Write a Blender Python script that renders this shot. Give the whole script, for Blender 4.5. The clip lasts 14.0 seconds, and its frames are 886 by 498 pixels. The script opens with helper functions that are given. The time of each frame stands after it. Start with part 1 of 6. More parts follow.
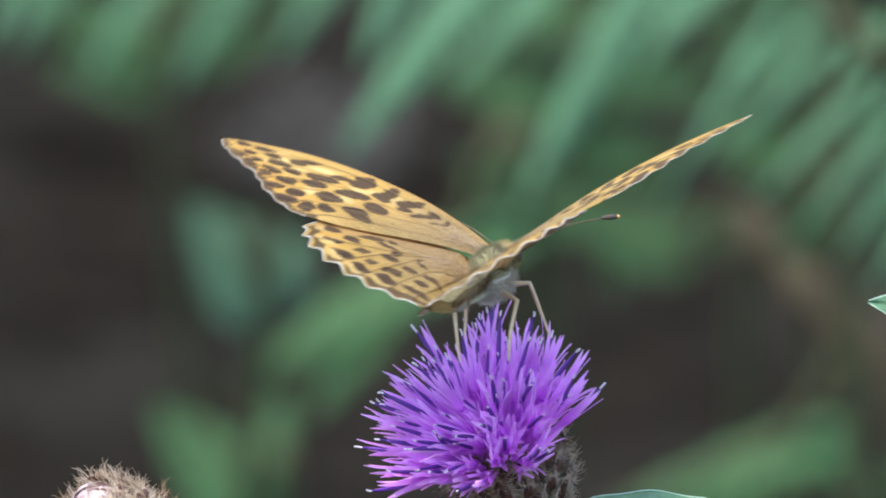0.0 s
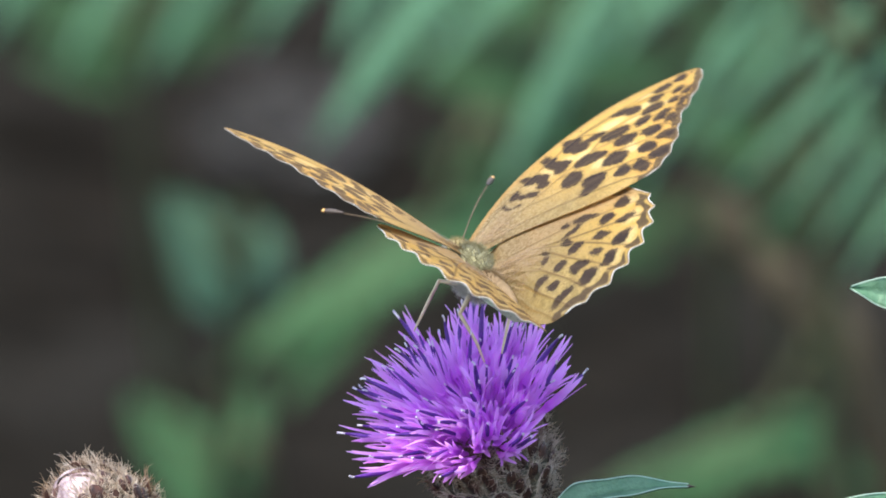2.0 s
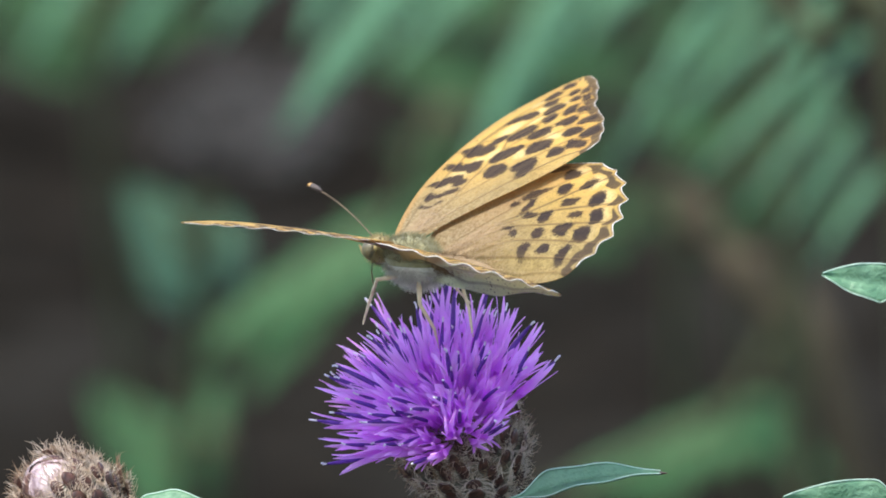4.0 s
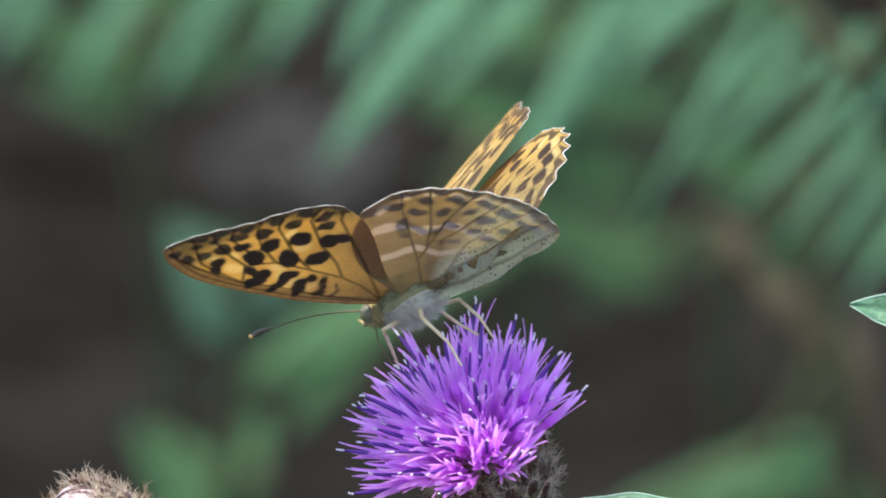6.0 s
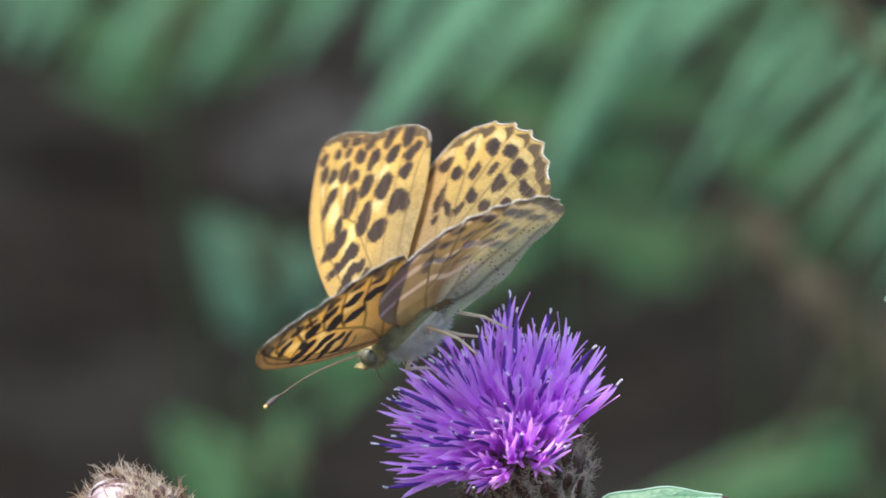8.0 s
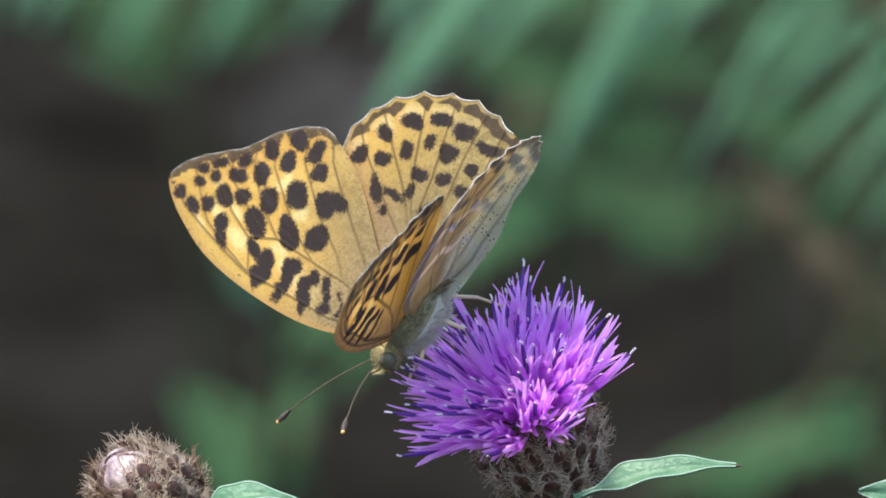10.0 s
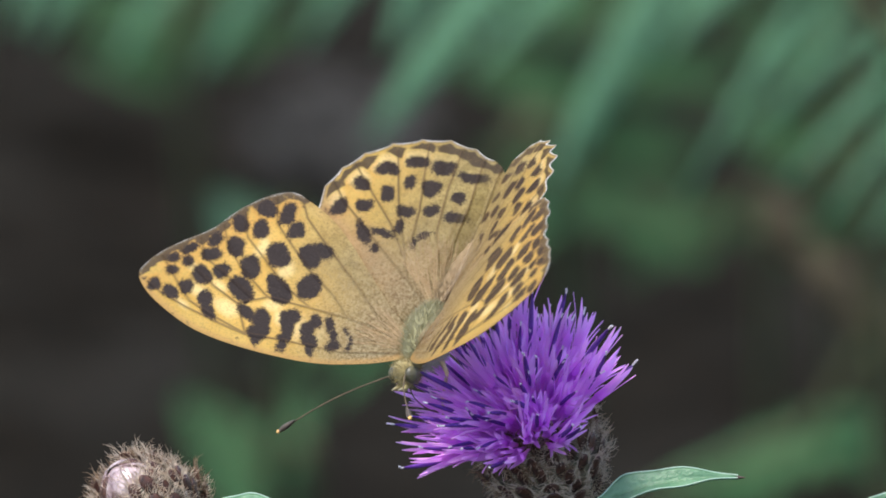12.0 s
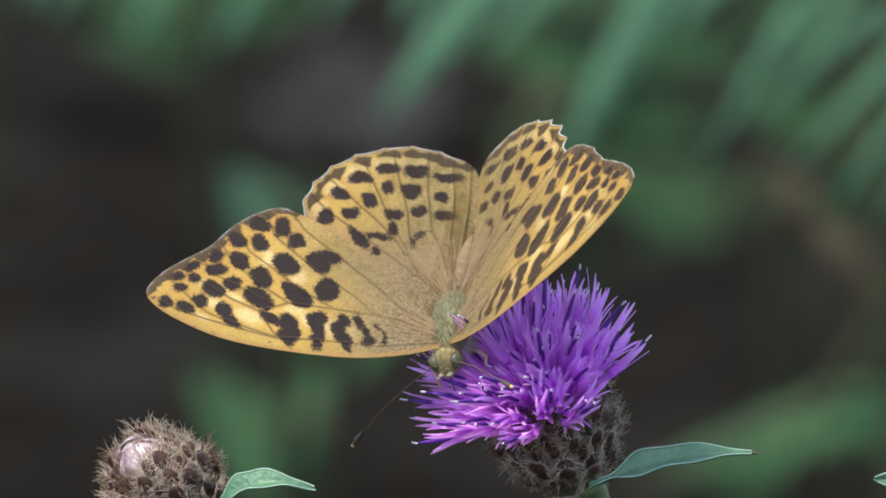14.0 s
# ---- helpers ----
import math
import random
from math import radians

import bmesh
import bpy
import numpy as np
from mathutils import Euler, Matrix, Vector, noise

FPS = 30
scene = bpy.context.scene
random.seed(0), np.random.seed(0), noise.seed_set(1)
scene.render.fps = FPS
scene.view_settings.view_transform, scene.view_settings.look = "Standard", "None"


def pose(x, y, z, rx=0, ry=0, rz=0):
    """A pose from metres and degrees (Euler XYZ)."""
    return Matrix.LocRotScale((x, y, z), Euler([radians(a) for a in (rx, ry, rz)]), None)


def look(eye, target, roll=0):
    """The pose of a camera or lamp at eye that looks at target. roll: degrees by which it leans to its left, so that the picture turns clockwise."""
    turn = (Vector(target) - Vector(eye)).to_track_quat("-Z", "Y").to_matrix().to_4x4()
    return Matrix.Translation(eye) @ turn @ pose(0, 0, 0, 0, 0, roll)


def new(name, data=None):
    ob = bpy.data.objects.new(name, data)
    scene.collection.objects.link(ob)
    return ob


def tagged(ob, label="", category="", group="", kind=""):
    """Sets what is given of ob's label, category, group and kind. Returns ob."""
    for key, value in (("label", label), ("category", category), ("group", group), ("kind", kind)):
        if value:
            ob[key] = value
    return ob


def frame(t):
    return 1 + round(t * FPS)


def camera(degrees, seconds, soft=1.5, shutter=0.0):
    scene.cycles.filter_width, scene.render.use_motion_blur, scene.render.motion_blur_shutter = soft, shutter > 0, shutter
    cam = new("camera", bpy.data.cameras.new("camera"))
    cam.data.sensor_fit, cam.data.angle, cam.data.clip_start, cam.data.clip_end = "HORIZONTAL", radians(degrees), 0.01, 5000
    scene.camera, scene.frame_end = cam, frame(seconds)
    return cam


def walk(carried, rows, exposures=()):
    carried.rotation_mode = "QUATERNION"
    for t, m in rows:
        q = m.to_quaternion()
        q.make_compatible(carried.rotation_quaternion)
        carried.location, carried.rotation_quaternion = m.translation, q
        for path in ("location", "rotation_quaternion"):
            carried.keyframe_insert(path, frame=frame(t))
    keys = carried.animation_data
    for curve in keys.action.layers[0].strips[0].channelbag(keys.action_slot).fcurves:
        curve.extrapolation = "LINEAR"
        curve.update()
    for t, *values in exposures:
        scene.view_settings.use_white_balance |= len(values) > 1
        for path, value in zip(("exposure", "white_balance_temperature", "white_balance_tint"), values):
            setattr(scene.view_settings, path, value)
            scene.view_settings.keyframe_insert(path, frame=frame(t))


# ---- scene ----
MM = 0.001
cam = camera(5.0, 14.0, soft=1.7, shutter=0.4)
cam.data.dof.use_dof = True
cam.data.dof.focus_distance = 1.268
cam.data.dof.aperture_fstop = 32.0
PATH = [
    (0.0, look((0.00000, -1.24900, 0.86600), (-0.00407, 0.00412, 0.61933))),
    (0.2, look((0.00000, -1.24902, 0.86590), (-0.00628, 0.00426, 0.62003))),
    (0.5, look((0.00000, -1.24905, 0.86576), (-0.00721, 0.00447, 0.62100))),
    (0.8, look((0.00000, -1.24908, 0.86561), (-0.00692, 0.00436, 0.62051))),
    (1.0, look((0.00000, -1.24910, 0.86551), (-0.00514, 0.00436, 0.62052))),
    (1.3, look((-0.00030, -1.24914, 0.86536), (-0.00485, 0.00415, 0.61954))),
    (1.5, look((-0.00050, -1.24916, 0.86527), (-0.00349, 0.00412, 0.61941))),
    (1.7, look((-0.00110, -1.24918, 0.86517), (-0.00249, 0.00400, 0.61885))),
    (2.0, look((-0.00200, -1.24921, 0.86502), (-0.00185, 0.00374, 0.61760))),
    (2.3, look((-0.00290, -1.24924, 0.86488), (-0.00120, 0.00375, 0.61767))),
    (2.5, look((-0.00350, -1.24926, 0.86478), (-0.00113, 0.00359, 0.61691))),
    (2.7, look((-0.00410, -1.24928, 0.86468), (-0.00106, 0.00363, 0.61711))),
    (3.0, look((-0.00500, -1.24931, 0.86453), (-0.00034, 0.00349, 0.61649))),
    (3.2, look((-0.00500, -1.24933, 0.86444), (0.00108, 0.00341, 0.61614))),
    (5.3, look((-0.00150, -1.24955, 0.86341), (0.00122, 0.00392, 0.61858))),
    (5.5, look((-0.00120, -1.24957, 0.86331), (0.00029, 0.00403, 0.61914))),
    (5.8, look((-0.00102, -1.24960, 0.86316), (0.00000, 0.00394, 0.61872))),
    (6.0, look((-0.00090, -1.24962, 0.86307), (-0.00178, 0.00415, 0.61969))),
    (6.2, look((-0.00078, -1.24962, 0.86307), (-0.00356, 0.00421, 0.61997))),
    (6.5, look((-0.00060, -1.24962, 0.86307), (-0.00535, 0.00434, 0.62059))),
    (6.7, look((-0.00072, -1.24962, 0.86307), (-0.00492, 0.00453, 0.62150))),
    (7.0, look((-0.00090, -1.24962, 0.86307), (-0.00464, 0.00457, 0.62171))),
    (7.3, look((-0.00114, -1.24962, 0.86307), (-0.00392, 0.00460, 0.62185))),
    (7.5, look((-0.00130, -1.24962, 0.86307), (-0.00392, 0.00447, 0.62122))),
    (7.7, look((-0.00150, -1.24962, 0.86307), (-0.00506, 0.00427, 0.62025))),
    (8.0, look((-0.00180, -1.24962, 0.86307), (-0.00613, 0.00399, 0.61892))),
    (8.2, look((-0.00204, -1.24962, 0.86307), (-0.00748, 0.00389, 0.61843))),
    (8.5, look((-0.00240, -1.24962, 0.86307), (-0.00755, 0.00362, 0.61711))),
    (8.7, look((-0.00240, -1.24962, 0.86307), (-0.00734, 0.00341, 0.61614))),
    (11.0, look((-0.00200, -1.24962, 0.86307), (-0.00819, 0.00316, 0.61495))),
    (11.5, look((-0.00200, -1.24962, 0.86307), (-0.00677, 0.00336, 0.61593))),
    (12.0, look((-0.00200, -1.24962, 0.86307), (-0.00812, 0.00348, 0.61648))),
    (12.5, look((-0.00200, -1.24962, 0.86307), (-0.01048, 0.00346, 0.61634))),
    (13.0, look((-0.00200, -1.24962, 0.86307), (-0.01212, 0.00333, 0.61570))),
    (13.5, look((-0.00200, -1.24962, 0.86307), (-0.00983, 0.00316, 0.61495))),
    (14.0, look((-0.00200, -1.24962, 0.86307), (-0.00983, 0.00285, 0.61349))),
]
walk(cam, PATH, [(0.0, 0.84), (1.5, 0.80), (3.0, 0.79), (6.0, 0.82), (8.5, 0.78), (11.0, 0.50), (14.0, 0.31)])

# ---- light ----
SUN_DIR = Vector((-0.30, -0.30, 0.90)).normalized()
world = bpy.data.worlds.new("world")
scene.world = world
world.use_nodes = True
wt = world.node_tree
sky = wt.nodes.new("ShaderNodeTexSky")
sky.sky_type = "NISHITA"
sky.sun_disc = False
sky.sun_elevation = math.asin(SUN_DIR.z)
sky.sun_rotation = math.atan2(SUN_DIR.x, SUN_DIR.y)
wt.links.new(sky.outputs[0], wt.nodes["Background"].inputs[0])
wt.nodes["Background"].inputs[1].default_value = 0.28
sun = new("sun", bpy.data.lights.new("sun", "SUN"))
sun.data.energy = 4.0
sun.data.angle = radians(9.0)
sun.data.color = (1.0, 0.95, 0.87)
sun.matrix_world = look(SUN_DIR * 5, (0, 0, 0))


# ---- helpers of this scene ----
def part(name, me, material, parent, label="", m=None):
    """Link a mesh as one object under a thing or a part."""
    if isinstance(me, bmesh.types.BMesh):
        bm, me = me, bpy.data.meshes.new(name)
        bm.to_mesh(me)
        bm.free()
    if material and not me.materials:
        me.materials.append(material)
    ob = new(name, me)
    ob.parent = parent
    if m is not None:
        ob.matrix_basis = m
    if label:
        tagged(ob, label)
    return ob


def smooth(me):
    me.polygons.foreach_set("use_smooth", [True] * len(me.polygons))
    return me


def mesh_of(name, verts, faces, material=None, soft=True):
    me = bpy.data.meshes.new(name)
    me.from_pydata([tuple(v) for v in verts], [], faces)
    if material:
        me.materials.append(material)
    if soft:
        smooth(me)
    return me


def tube_data(points, radii, sides=8):
    """Rings along a path, with closed ends; returns verts, faces."""
    pts = [Vector(p) for p in points]
    verts, faces = [], []
    ref = Vector((0, 0, 1))
    d0 = (pts[1] - pts[0]).normalized()
    if abs(d0.dot(ref)) > 0.9:
        ref = Vector((1, 0, 0))
    for i, p in enumerate(pts):
        d = (pts[min(i + 1, len(pts) - 1)] - pts[max(i - 1, 0)]).normalized()
        a = d.cross(ref).normalized()
        b = d.cross(a)
        for k in range(sides):
            th = 2 * math.pi * k / sides
            verts.append(p + (a * math.cos(th) + b * math.sin(th)) * radii[i])
    for i in range(len(pts) - 1):
        for k in range(sides):
            k2 = (k + 1) % sides
            faces.append((i * sides + k, i * sides + k2, (i + 1) * sides + k2, (i + 1) * sides + k))
    faces.append(tuple(range(sides)))
    faces.append(tuple(range((len(pts) - 1) * sides, len(pts) * sides))[::-1])
    return verts, faces


def merge(chunks):
    """Join several (verts, faces) into one."""
    verts, faces = [], []
    for v, f in chunks:
        n = len(verts)
        verts += v
        faces += [tuple(i + n for i in q) for q in f]
    return verts, faces


def ellipsoid(cx, cy, cz, rx, ry, rz, seg=20, rings=12):
    verts, faces = [], []
    for i in range(rings + 1):
        a = math.pi * i / rings
        for k in range(seg):
            b = 2 * math.pi * k / seg
            verts.append(Vector((cx + rx * math.sin(a) * math.cos(b), cy + ry * math.cos(a), cz + rz * math.sin(a) * math.sin(b))))
    for i in range(rings):
        for k in range(seg):
            k2 = (k + 1) % seg
            faces.append((i * seg + k, i * seg + k2, (i + 1) * seg + k2, (i + 1) * seg + k))
    return verts, faces


def curve_points(ctrl, n):
    """Catmull-Rom through the control points, n points in all."""
    c = [np.array(p, float) for p in ctrl]
    c = [2 * c[0] - c[1]] + c + [2 * c[-1] - c[-2]]
    out = []
    segs = len(c) - 3
    for i in range(n):
        x = i / (n - 1) * segs
        k = min(int(x), segs - 1)
        t = x - k
        p0, p1, p2, p3 = c[k:k + 4]
        out.append(0.5 * (2 * p1 + (p2 - p0) * t + (2 * p0 - 5 * p1 + 4 * p2 - p3) * t * t + (3 * p1 - p0 - 3 * p2 + p3) * t ** 3))
    return out


# ---- materials ----
class Nodes:
    """Small wrapper to write node materials briefly."""

    def __init__(self, name):
        self.mat = bpy.data.materials.new(name)
        self.mat.use_nodes = True
        self.t = self.mat.node_tree
        self.t.nodes.clear()
        self.out = self.t.nodes.new("ShaderNodeOutputMaterial")

    def put(self, node, socket, value):
        if isinstance(value, bpy.types.NodeSocket):
            self.t.links.new(value, node.inputs[socket])
        else:
            node.inputs[socket].default_value = value

    def coord(self, kind="Object"):
        return self.t.nodes.new("ShaderNodeTexCoord").outputs[kind]

    def attr(self, name):
        n = self.t.nodes.new("ShaderNodeAttribute")
        n.attribute_name = name
        return n.outputs["Fac"]

    def noise(self, vec, scale, detail=3.0, rough=0.6):
        n = self.t.nodes.new("ShaderNodeTexNoise")
        self.put(n, "Vector", vec)
        self.put(n, "Scale", scale)
        self.put(n, "Detail", detail)
        self.put(n, "Roughness", rough)
        return n.outputs["Fac"]

    def voronoi(self, vec, scale):
        n = self.t.nodes.new("ShaderNodeTexVoronoi")
        self.put(n, "Vector", vec)
        self.put(n, "Scale", scale)
        return n.outputs["Distance"]

    def stretch(self, vec, sx, sy, sz):
        n = self.t.nodes.new("ShaderNodeMapping")
        self.put(n, "Vector", vec)
        n.inputs["Scale"].default_value = (sx, sy, sz)
        return n.outputs[0]

    def math(self, op, a, b=0.0):
        n = self.t.nodes.new("ShaderNodeMath")
        n.operation = op
        self.put(n, 0, a)
        self.put(n, 1, b)
        return n.outputs[0]

    def step(self, v, lo, hi, a=0.0, b=1.0):
        n = self.t.nodes.new("ShaderNodeMapRange")
        n.interpolation_type = "SMOOTHSTEP"
        self.put(n, 0, v)
        for i, x in enumerate((lo, hi, a, b)):
            n.inputs[i + 1].default_value = x
        return n.outputs[0]

    def mix(self, fac, a, b):
        n = self.t.nodes.new("ShaderNodeMix")
        n.data_type = "RGBA"
        self.put(n, "Factor", fac)
        for s, v in ((6, a), (7, b)):
            self.put(n, s, v if isinstance(v, bpy.types.NodeSocket) else (*v, 1.0))
        return n.outputs[2]

    def rand(self):
        return self.t.nodes.new("ShaderNodeObjectInfo").outputs["Random"]

    def island(self):
        return self.t.nodes.new("ShaderNodeNewGeometry").outputs["Random Per Island"]

    def bump(self, height, strength, dist):
        n = self.t.nodes.new("ShaderNodeBump")
        self.put(n, "Height", height)
        n.inputs["Strength"].default_value = strength
        n.inputs["Distance"].default_value = dist
        return n.outputs[0]

    def finish(self, color, rough=0.6, bump=None, thin=0.0, thin_color=None, metal=0.0, spec=0.5, sheen=0.0, sheen_tint=(1.0, 1.0, 1.0)):
        p = self.t.nodes.new("ShaderNodeBsdfPrincipled")
        self.put(p, "Base Color", color if isinstance(color, bpy.types.NodeSocket) else (*color, 1.0))
        self.put(p, "Roughness", rough)
        self.put(p, "Metallic", metal)
        p.inputs["Specular IOR Level"].default_value = spec
        p.inputs["Sheen Weight"].default_value = sheen
        p.inputs["Sheen Tint"].default_value = (*sheen_tint, 1.0)
        if bump:
            self.t.links.new(bump, p.inputs["Normal"])
        last = p.outputs[0]
        if thin:
            tr = self.t.nodes.new("ShaderNodeBsdfTranslucent")
            c = thin_color if thin_color is not None else color
            self.put(tr, "Color", c if isinstance(c, bpy.types.NodeSocket) else (*c, 1.0))
            mx = self.t.nodes.new("ShaderNodeMixShader")
            mx.inputs[0].default_value = thin
            self.t.links.new(last, mx.inputs[1])
            self.t.links.new(tr.outputs[0], mx.inputs[2])
            last = mx.outputs[0]
        self.t.links.new(last, self.out.inputs[0])
        return self.mat


def wing_dorsal(name, thin_amount, through_spots, mottle):
    n = Nodes(name)
    v = n.coord()
    grain = n.noise(v, 3800, 2.0, 0.8)
    dust = n.noise(v, 2300, 3.0, 0.9)
    broad = n.noise(v, 150, 3.0)
    streak = n.noise(v, 800, 3.0, 0.7)
    ragged = n.math("ADD", n.attr("spot"), n.math("MULTIPLY", n.math("SUBTRACT", n.noise(v, 2600, 4.0, 0.9), 0.5), 1.7))
    dark = n.math("MULTIPLY", n.step(ragged, -0.16, 0.18, 1.0, 0.0), n.attr("ink"))
    halo = n.step(n.attr("spot"), 0.1, 1.0, 1.0, 0.0)
    gold = n.mix(n.step(broad, 0.3, 0.7), (0.62, 0.385, 0.085), (0.71, 0.475, 0.130))
    gold = n.mix(n.math("MULTIPLY", halo, n.step(n.attr("rim"), 1.5, 6.0, 0.6, 0.15)), gold, (0.62, 0.30, 0.06))
    gold = n.mix(n.math("MULTIPLY", n.attr("pale"), 0.8), gold, (0.92, 0.71, 0.32))
    tan = n.mix(n.step(streak, 0.35, 0.65), (0.265, 0.205, 0.083), (0.445, 0.345, 0.148))
    col = n.mix(n.math("MULTIPLY", n.attr("sand"), 0.9), gold, tan)
    col = n.mix(n.math("MULTIPLY", n.attr("pink"), 0.75), col, n.mix(n.step(streak, 0.3, 0.7), (0.37, 0.225, 0.12), (0.49, 0.325, 0.19)))
    col = n.mix(n.math("MULTIPLY", n.math("MULTIPLY", n.attr("sand"), n.step(dust, 0.50, 0.62)), 0.65), col, (0.13, 0.085, 0.04))
    root = n.mix(n.step(dust, 0.40, 0.60), (0.14, 0.095, 0.05), (0.48, 0.385, 0.215))
    col = n.mix(n.attr("root"), col, root)
    col = n.mix(n.step(n.attr("costa"), 0.35, 1.1, 0.75, 0.0), col, (0.52, 0.30, 0.10))
    col = n.mix(n.math("MULTIPLY", n.step(n.attr("vein"), 0.04, 0.20, 0.8, 0.0), n.math("MULTIPLY", n.step(n.attr("root"), 0.0, 0.6, 1.0, 0.45), n.step(n.attr("ink"), 0.5, 1.0, 0.25, 1.0))), col, (0.16, 0.10, 0.05))
    band = n.math("ADD", n.attr("band"), n.math("MULTIPLY", n.math("SUBTRACT", n.noise(v, 700, 3.0, 0.7), 0.5), mottle))
    band = n.math("ADD", band, n.math("MULTIPLY", n.step(n.attr("vein"), 0.1, 1.0, 0.35, 0.0), n.step(n.attr("rim"), 1.0, 3.0, 1.0, 0.0)))
    col = n.mix(n.step(band, 0.30, 0.65, 0.0, 0.92), col, (0.055, 0.038, 0.030))
    col = n.mix(n.step(n.attr("rim"), 0.12, 0.40, 0.8, 0.0), col, n.mix(n.step(dust, 0.4, 0.6), (0.13, 0.095, 0.06), (0.34, 0.27, 0.19)))
    dots = n.step(n.math("ADD", n.voronoi(v, 2100), n.math("MULTIPLY", n.math("SUBTRACT", dust, 0.5), 0.5)), 0.16, 0.36, 1.0, 0.0)
    dusty = n.math("MAXIMUM", n.math("MULTIPLY", n.attr("sand"), 0.6), n.math("MULTIPLY", n.attr("root"), 0.75))
    col = n.mix(n.math("MULTIPLY", dots, n.math("ADD", n.math("MULTIPLY", dusty, 0.75), 0.14)), col, (0.10, 0.065, 0.03))
    col = n.mix(n.math("MULTIPLY", n.step(grain, 0.50, 0.68), 0.48), col, (0.20, 0.135, 0.06))
    col = n.mix(dark, col, n.mix(n.step(grain, 0.4, 0.8), (0.022, 0.016, 0.018), (0.052, 0.038, 0.036)))
    b = n.bump(n.math("ADD", grain, n.step(n.attr("vein"), 0.0, 0.35, 1.6, 0.0)), 0.8, 0.00012)
    edge = n.math("MAXIMUM", dark, n.step(band, 0.30, 0.65, 0.0, 0.85))
    thin = n.mix(0.35, col, n.mix(edge, (0.95, 0.68, 0.27), through_spots))
    return n.finish(col, 0.62, b, thin_amount, thin, sheen=0.5, spec=0.2, sheen_tint=(1.0, 0.56, 0.18))


def wing_ventral_fore():
    n = Nodes("forewing_underside_scales")
    v = n.coord()
    grain = n.noise(v, 3400, 2.0, 0.8)
    ragged = n.math("ADD", n.attr("spot"), n.math("MULTIPLY", n.math("SUBTRACT", n.noise(v, 2200, 4.0, 0.85), 0.5), 0.9))
    dark = n.math("MULTIPLY", n.step(ragged, -0.35, 0.10, 1.0, 0.0), n.step(n.attr("rim"), 2.0, 7.0, 0.45, 1.0))
    dark = n.math("MULTIPLY", dark, n.step(n.attr("apex"), 0.0, 0.6, 1.0, 0.3))
    col = n.mix(n.step(n.noise(v, 140, 3.0), 0.3, 0.7), (0.82, 0.52, 0.15), (0.90, 0.63, 0.23))
    col = n.mix(n.attr("pale"), col, (0.94, 0.78, 0.42))
    tan = n.mix(n.step(n.noise(v, 2600, 3.0, 0.8), 0.4, 0.6), (0.36, 0.22, 0.095), (0.50, 0.33, 0.15))
    col = n.mix(n.attr("sand"), col, tan)
    olive = n.math("MULTIPLY", n.step(n.attr("rim"), 1.0, 5.0, 0.92, 0.0), n.step(n.noise(v, 420, 3.0), 0.3, 0.6, 0.65, 1.0))
    col = n.mix(olive, col, (0.19, 0.17, 0.095))
    col = n.mix(n.attr("apex"), col, (0.15, 0.14, 0.09))
    leading = n.step(n.attr("costa"), 1.9, 2.5, 0.9, 0.0)
    col = n.mix(leading, col, n.mix(n.step(n.noise(v, 900, 3.0), 0.35, 0.65), (0.19, 0.14, 0.095), (0.33, 0.25, 0.165)))
    groove = n.step(n.math("ABSOLUTE", n.math("SUBTRACT", n.attr("costa"), 1.15), 0.0), 0.10, 0.30, 0.85, 0.0)
    col = n.mix(groove, col, (0.10, 0.06, 0.035))
    col = n.mix(n.step(n.attr("costa"), 0.15, 0.55, 0.85, 0.0), col, (0.18, 0.12, 0.07))
    col = n.mix(n.step(n.attr("vein"), 0.14, 0.32, 0.9, 0.0), col, (0.09, 0.052, 0.028))
    col = n.mix(dark, col, (0.055, 0.040, 0.034))
    col = n.mix(n.step(n.attr("rim"), 0.3, 1.0, 0.7, 0.0), col, (0.14, 0.115, 0.075))
    col = n.mix(n.math("MULTIPLY", n.step(grain, 0.50, 0.75), 0.35), col, (0.20, 0.14, 0.07))
    b = n.bump(n.math("ADD", grain, n.step(n.attr("vein"), 0.0, 0.35, 2.0, 0.0)), 0.7, 0.00012)
    shade = n.math("MAXIMUM", n.math("MAXIMUM", olive, n.attr("apex")), leading)
    thin = n.mix(n.math("MULTIPLY", n.math("SUBTRACT", 1.0, shade), 0.3), col, (1.0, 0.82, 0.42))
    return n.finish(col, 0.6, b, 0.66, thin, sheen=0.15, spec=0.25)


